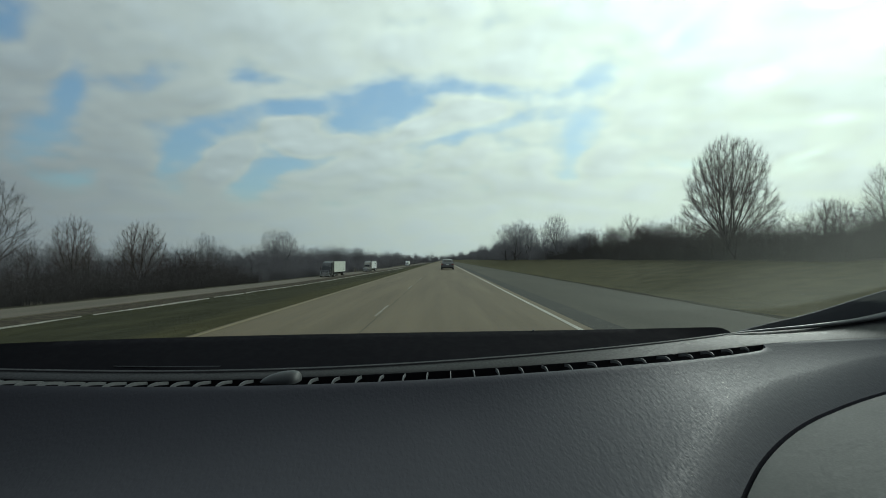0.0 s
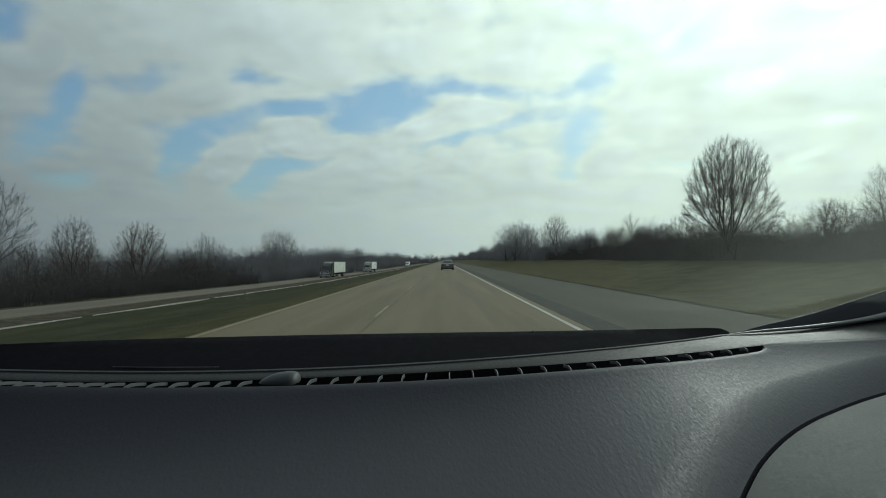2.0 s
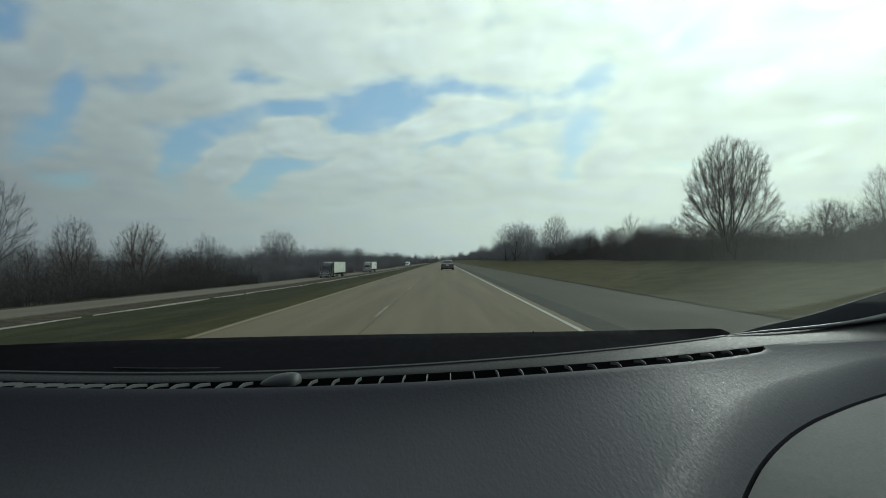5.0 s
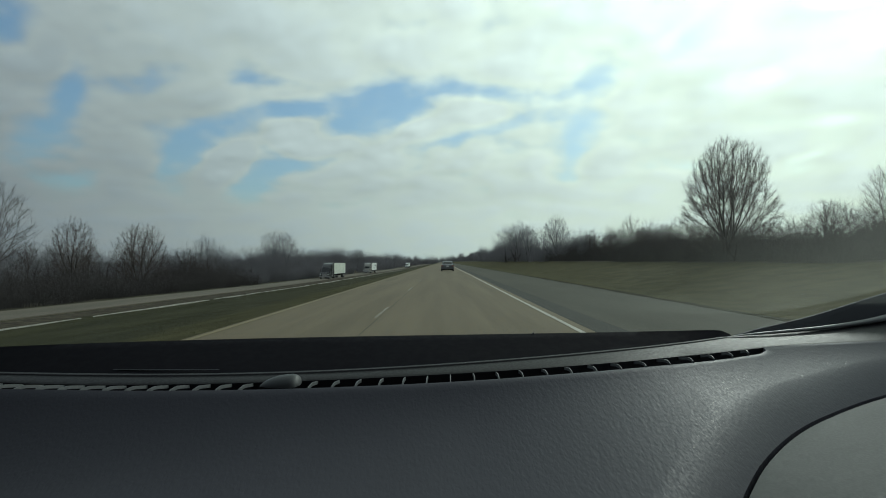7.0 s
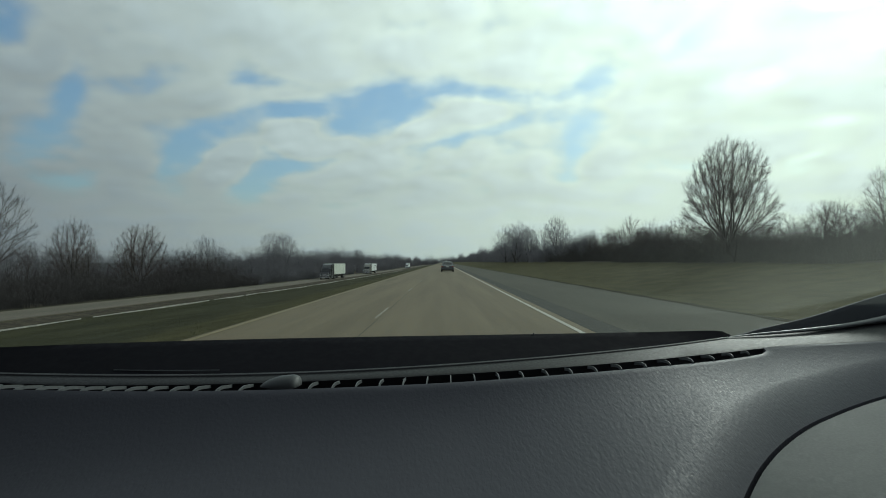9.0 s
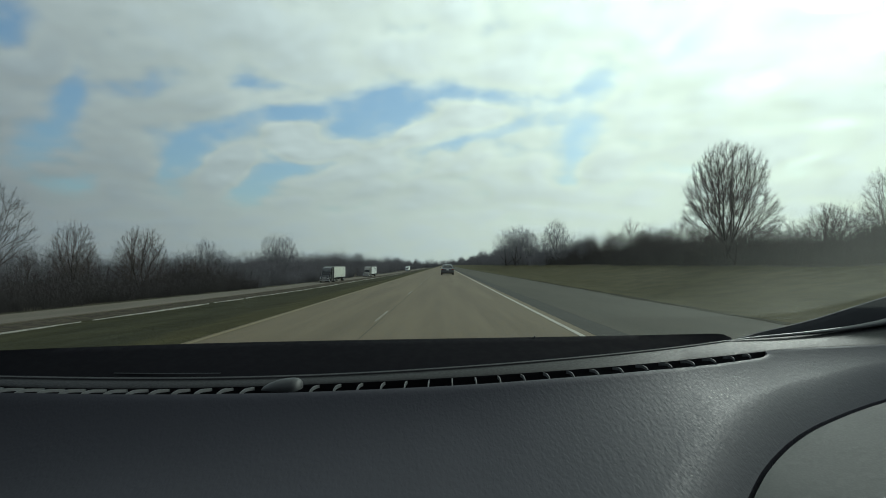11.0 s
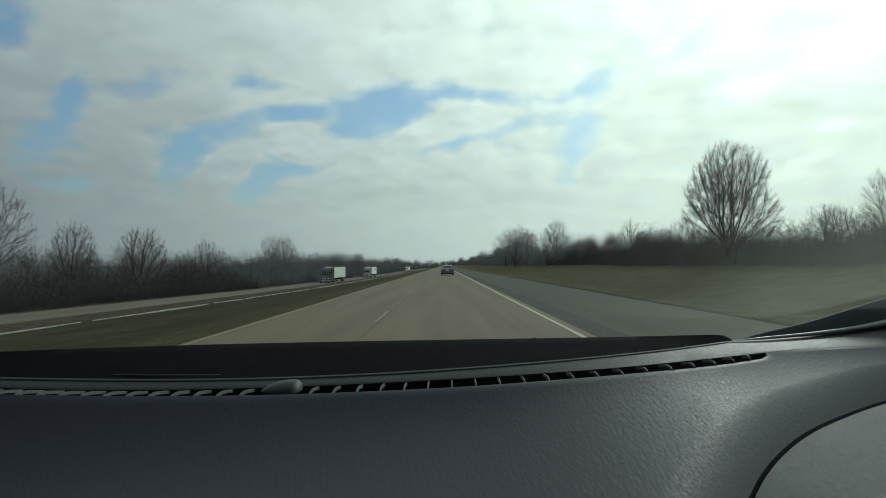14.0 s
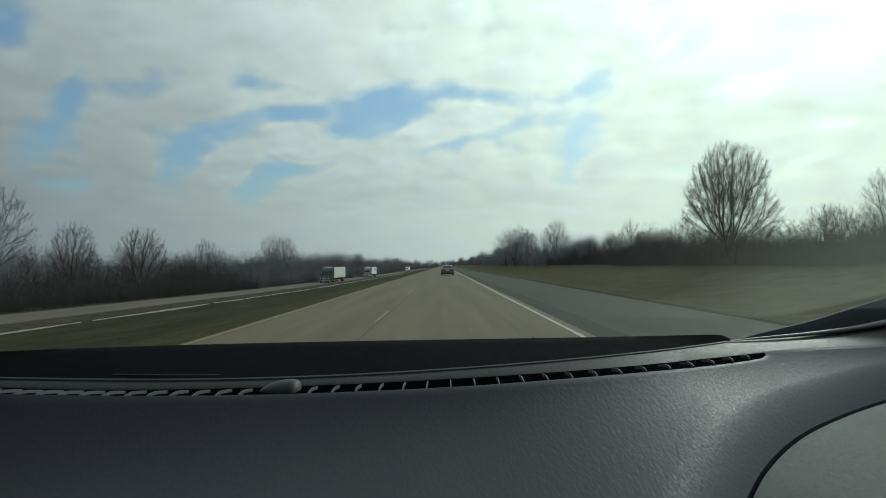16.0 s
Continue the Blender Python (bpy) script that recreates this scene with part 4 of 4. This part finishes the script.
# seed, joints, height of the fork, crown centre, half width, half height, fullness, twigs at a joint
TREE_KINDS = {
    "round": [(11, 2600, 0.10, 0.56, 0.40, 0.45, 2.3, 12), (12, 1300, 0.08, 0.55, 0.43, 0.45, 2.6, 14)],
    "vase": [(21, 800, 0.10, 0.66, 0.31, 0.36, 2.6, 9), (22, 700, 0.16, 0.68, 0.34, 0.34, 2.6, 9)],
    "tall": [(31, 450, 0.34, 0.72, 0.22, 0.29, 2.2, 8), (32, 420, 0.28, 0.68, 0.25, 0.33, 2.2, 8)],
    "bushy": [(41, 850, 0.05, 0.50, 0.45, 0.49, 2.2, 8), (42, 750, 0.07, 0.52, 0.50, 0.47, 2.2, 8)],
}
TREE_LABELS = {"round": "leafless broad round-crowned tree rising from the brush", "vase": "leafless many-stemmed tree with steep spreading limbs",
               "tall": "tall slender leafless tree with a sparse crown", "bushy": "low dense leafless tree in the hedgerow"}
FIRST = {}
for kind, shapes in TREE_KINDS.items():
    FIRST[kind] = [tree_meshes(*shape) for shape in shapes]


def plant(kind, x, y, height, width=1.0, turn=0.0, which=0):
    """A tree of that height, its crown widened by that factor."""
    x += y * 0.0075
    height += (0.6 if x < 0 else -0.1) - min(y, 240) * 0.0035
    trunk, crown = FIRST[kind][which % 2]
    tree = thing("tree", TREE_LABELS[kind], "tree", "bare roadside trees")
    for name, data, mat in (("trunk", trunk, BARK), ("crown", crown, TWIG)):
        ob = new(name, data)
        if not data.materials:
            data.materials.append(mat)
        ob.parent = tree
        if name == "crown" and y > 95:       # distant crowns take the paler wood, with air haze in its colour
            ob.material_slots[0].link, ob.material_slots[0].material = "OBJECT", HAZED_WOOD
    tree.matrix_world = pose(x, y, float(ground_z(x, y)) - 0.05, 0, 0, turn) @ Matrix.Diagonal((height * width, height * width, height, 1))
    return tree


# the single trees that stand out over the brush
plant("round", 24.2, 45.5, 10.8, 0.84, 20, 0)
for x, y, high in ((23.4, 43.0, 3.6), (24.6, 42.2, 3.9), (23.6, 45.0, 3.6), (23.8, 47.5, 4.1), (24.8, 40.0, 3.7), (24.0, 50.0, 4.1), (25.3, 37.5, 3.8), (25.6, 35.2, 4.0)):
    plant("bushy", x, y, high, 1.25, y * 53, int(x))
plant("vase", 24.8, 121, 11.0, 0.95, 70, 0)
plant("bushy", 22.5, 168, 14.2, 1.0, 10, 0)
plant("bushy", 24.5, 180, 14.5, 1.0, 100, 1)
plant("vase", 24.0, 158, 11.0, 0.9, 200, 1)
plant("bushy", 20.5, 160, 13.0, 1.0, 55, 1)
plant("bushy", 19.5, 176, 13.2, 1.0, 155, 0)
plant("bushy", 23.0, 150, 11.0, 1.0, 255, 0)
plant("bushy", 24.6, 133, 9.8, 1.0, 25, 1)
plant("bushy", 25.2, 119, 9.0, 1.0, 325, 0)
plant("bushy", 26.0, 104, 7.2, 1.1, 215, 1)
plant("tall", 27.2, 38.0, 4.6, 1.2, 40, 0)
plant("vase", 27.0, 36.3, 4.3, 0.8, 140, 1)
plant("vase", 27.0, 32.2, 6.0, 0.8, 250, 0)
plant("tall", 26.0, 75, 7.0, 0.9, 10, 1)
plant("bushy", 25.5, 66, 5.8, 0.9, 80, 0)
plant("bushy", 25.8, 84, 6.4, 0.8, 130, 1)
plant("vase", 26.0, 95, 6.2, 0.8, 170, 0)
plant("vase", -40.0, 46.0, 10.8, 0.85, 10, 1)
plant("vase", -41.5, 58.5, 8.6, 0.85, 100, 0)
plant("round", -41.5, 71.5, 9.3, 0.85, 60, 1)
plant("tall", -43.5, 64.0, 6.5, 0.9, 200, 0)
plant("vase", -45.0, 98.0, 9.2, 0.75, 30, 0)
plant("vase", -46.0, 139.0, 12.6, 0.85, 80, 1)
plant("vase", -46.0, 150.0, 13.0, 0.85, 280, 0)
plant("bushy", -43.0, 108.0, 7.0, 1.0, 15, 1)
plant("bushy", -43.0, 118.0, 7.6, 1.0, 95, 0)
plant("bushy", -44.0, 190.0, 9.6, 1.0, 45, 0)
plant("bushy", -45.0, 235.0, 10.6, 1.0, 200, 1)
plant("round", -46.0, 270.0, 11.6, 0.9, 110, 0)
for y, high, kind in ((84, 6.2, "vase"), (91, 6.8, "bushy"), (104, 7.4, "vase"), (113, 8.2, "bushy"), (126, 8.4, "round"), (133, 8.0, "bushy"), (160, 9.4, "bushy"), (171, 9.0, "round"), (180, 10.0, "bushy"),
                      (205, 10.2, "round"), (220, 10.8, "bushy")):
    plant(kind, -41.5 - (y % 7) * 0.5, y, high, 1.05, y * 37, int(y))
rng = random.Random(91)
for i in range(24):
    plant(rng.choice(("bushy", "bushy", "round")), 24.8 + rng.uniform(0, 2.5), 49 + i * 3.5 + rng.uniform(-1.4, 1.4), rng.uniform(4.0, 5.4) + i * 0.04, 1.0, rng.uniform(0, 360), i)
rng = random.Random(77)
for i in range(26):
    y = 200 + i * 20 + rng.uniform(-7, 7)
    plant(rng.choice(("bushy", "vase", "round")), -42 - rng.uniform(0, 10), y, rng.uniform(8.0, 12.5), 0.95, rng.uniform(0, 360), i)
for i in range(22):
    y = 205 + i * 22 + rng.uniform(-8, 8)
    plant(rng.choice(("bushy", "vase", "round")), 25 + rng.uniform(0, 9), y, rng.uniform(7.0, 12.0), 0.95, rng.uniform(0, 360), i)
for i in range(20):
    y = 38 + i * 8.5 + rng.uniform(-3, 3)
    plant(rng.choice(("bushy", "tall", "vase")), -45 - rng.uniform(0, 12), y, rng.uniform(5.0, 7.2), 0.9, rng.uniform(0, 360), i)


# ------------------------------------------------------------------ brush, woods and grass
def thicket(name, label, seed, count, x_span, y_span, height, radius, twigs=4, mat=BRUSH, y_power=1.0, pace=1.0, clump=1.5):
    """Countless rods with side twigs, standing in rounded clumps of uneven height."""
    r = np.random.RandomState(seed)
    shrubs = max(12, count // 55)
    cy = y_span[0] + (y_span[1] - y_span[0]) * r.rand(shrubs) ** y_power
    cx = x_span[0] + (x_span[1] - x_span[0]) * r.rand(shrubs)
    wander = 0.80 + 0.20 * np.sin(cy * 0.21 * pace + seed) + 0.14 * np.sin(cy * 0.57 * pace + 2 * seed)
    grown = height * wander * (0.50 + 0.65 * r.rand(shrubs) ** 1.4)
    wide = clump * (0.6 + 0.8 * r.rand(shrubs)) * (grown / height) ** 0.5
    own = r.randint(0, shrubs, count)
    ang, off = r.rand(count) * 6.283, np.sqrt(r.rand(count))
    side = np.c_[np.cos(ang), np.sin(ang)] * off[:, None]
    x = np.clip(cx[own] + side[:, 0] * wide[own] * 0.6, x_span[0] - 0.6, None) if x_span[0] > 0 else np.clip(cx[own] + side[:, 0] * wide[own] * 0.6, None, x_span[1] + 0.6)
    y = cy[own] + side[:, 1] * wide[own]
    tall = grown[own] * (1.0 - 0.55 * off ** 2) * (0.55 + 0.45 * r.rand(count))
    z = ground_z(x, y) - 0.1
    p0 = np.c_[x, y, z]
    lean = side * 0.22 + r.normal(0, 0.13, (count, 2))
    mid = p0 + np.c_[lean * tall[:, None] * 0.5, tall * 0.55]
    tip = mid + np.c_[(lean * 1.1 + r.normal(0, 0.22, (count, 2))) * tall[:, None] * 0.45, tall * 0.45]
    rad = radius * (0.5 + 0.8 * r.rand(count))
    a, b, ra, rb = [p0, mid], [mid, tip], [rad, rad * 0.7], [rad * 0.7, rad * 0.2]
    for k in range(twigs):
        s = 0.25 + 0.72 * r.rand(count)
        start = p0 + (mid - p0) * np.minimum(s / 0.55, 1)[:, None] + (tip - mid) * np.maximum((s - 0.55) / 0.45, 0)[:, None]
        turn = r.rand(count) * 6.283
        out = np.c_[np.cos(turn), np.sin(turn), 0.25 + 0.7 * r.rand(count)] * (tall * (0.10 + 0.18 * r.rand(count)))[:, None]
        a.append(start)
        b.append(start + out)
        ra.append(rad * 0.45)
        rb.append(rad * 0.15)
    data = sticks(name, np.concatenate(a), np.concatenate(b), np.concatenate(ra), np.concatenate(rb))
    part(name, data, mat, None, label, flat_shade=True, kind="stuff", category="brush")


thicket("brush", "dense dark leafless brush along the opposite road", 3, 19000, (-43, -36.5), (22, 105), 5.0, 0.019, 5, clump=1.8)
thicket("brush", "dense haze-grey leafless brush further along the opposite road", 33, 11000, (-43, -36.5), (100, 215), 6.2, 0.026, 5, HAZED_WOOD, clump=2.4)
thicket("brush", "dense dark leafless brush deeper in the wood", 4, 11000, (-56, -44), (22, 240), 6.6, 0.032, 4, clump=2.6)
thicket("woods", "haze-grey leafless woods along the distant opposite road", 5, 9000, (-70, -37), (200, 900), 13.0, 0.10, 4, HAZED_WOOD, 1.3, 0.45, clump=5.0)
thicket("woods", "haze-grey leafless woods behind the brush", 36, 15000, (-92, -57), (25, 300), 11.5, 0.05, 4, HAZED_WOOD, clump=3.5)
thicket("hedgerow", "dense dark leafless hedgerow above the grass bank", 6, 15000, (24.6, 30), (46, 130), 4.3, 0.017, 5, clump=1.6)
thicket("hedgerow", "low dense leafless hedgerow at the top of the grass bank", 26, 11000, (25, 30), (20, 47), 3.9, 0.012, 6, clump=1.1)
thicket("hedgerow", "dense leafless bushes at the foot of the hedgerow", 46, 7000, (23.4, 25.2), (30, 75), 3.4, 0.013, 5, clump=1.1)
thicket("hedgerow", "tall leafless thicket behind the hedgerow", 16, 9000, (25.5, 31), (50, 128), 4.9, 0.020, 5, clump=1.6)
thicket("hedgerow", "dense leafless hedgerow further along the bank", 7, 6500, (23.5, 32), (125, 330), 9.0, 0.055, 4, HAZED_WOOD, clump=3.5)
thicket("woods", "haze-grey leafless woods beyond the grass bank", 8, 6000, (24, 70), (320, 1000), 13.5, 0.11, 4, HAZED_WOOD, 1.3, 0.4, clump=6.0)
thicket("woods", "hazy leafless woods closing the far end of the road", 9, 16000, (-420, 420), (1000, 1250), 25.0, 0.30, 4, HAZED_WOOD, 1.0, 0.25, clump=10.0)


def grass(name, label, seed, count, x_span, y_span, tall, mat):
    r = np.random.RandomState(seed)
    y = y_span[0] + (y_span[1] - y_span[0]) * r.rand(count) ** 1.5
    x = x_span[0] + (x_span[1] - x_span[0]) * r.rand(count)
    z = ground_z(x, y) - 0.03
    h = tall * (0.4 + 0.8 * r.rand(count))
    p0 = np.c_[x, y, z]
    p1 = p0 + np.c_[r.normal(0, 0.4, count) * h, r.normal(0, 0.4, count) * h, h]
    part(name, sticks(name, p0, p1, np.full(count, 0.004), np.full(count, 0.001)), mat, None, label, flat_shade=True, kind="stuff", category="grass")


grass("grass", "short green winter grass on the median", 12, 26000, (-22.5, -5.0), (7, 75), 0.06, GREEN)
grass("grass", "dry pale grass along the median ditch", 13, 9000, (-28.2, -22.8), (22, 110), 0.11, STRAW)
grass("grass", "tufts of dry grass on the bank", 2, 26000, (8.1, 23.5), (9, 60), 0.055, STRAW)
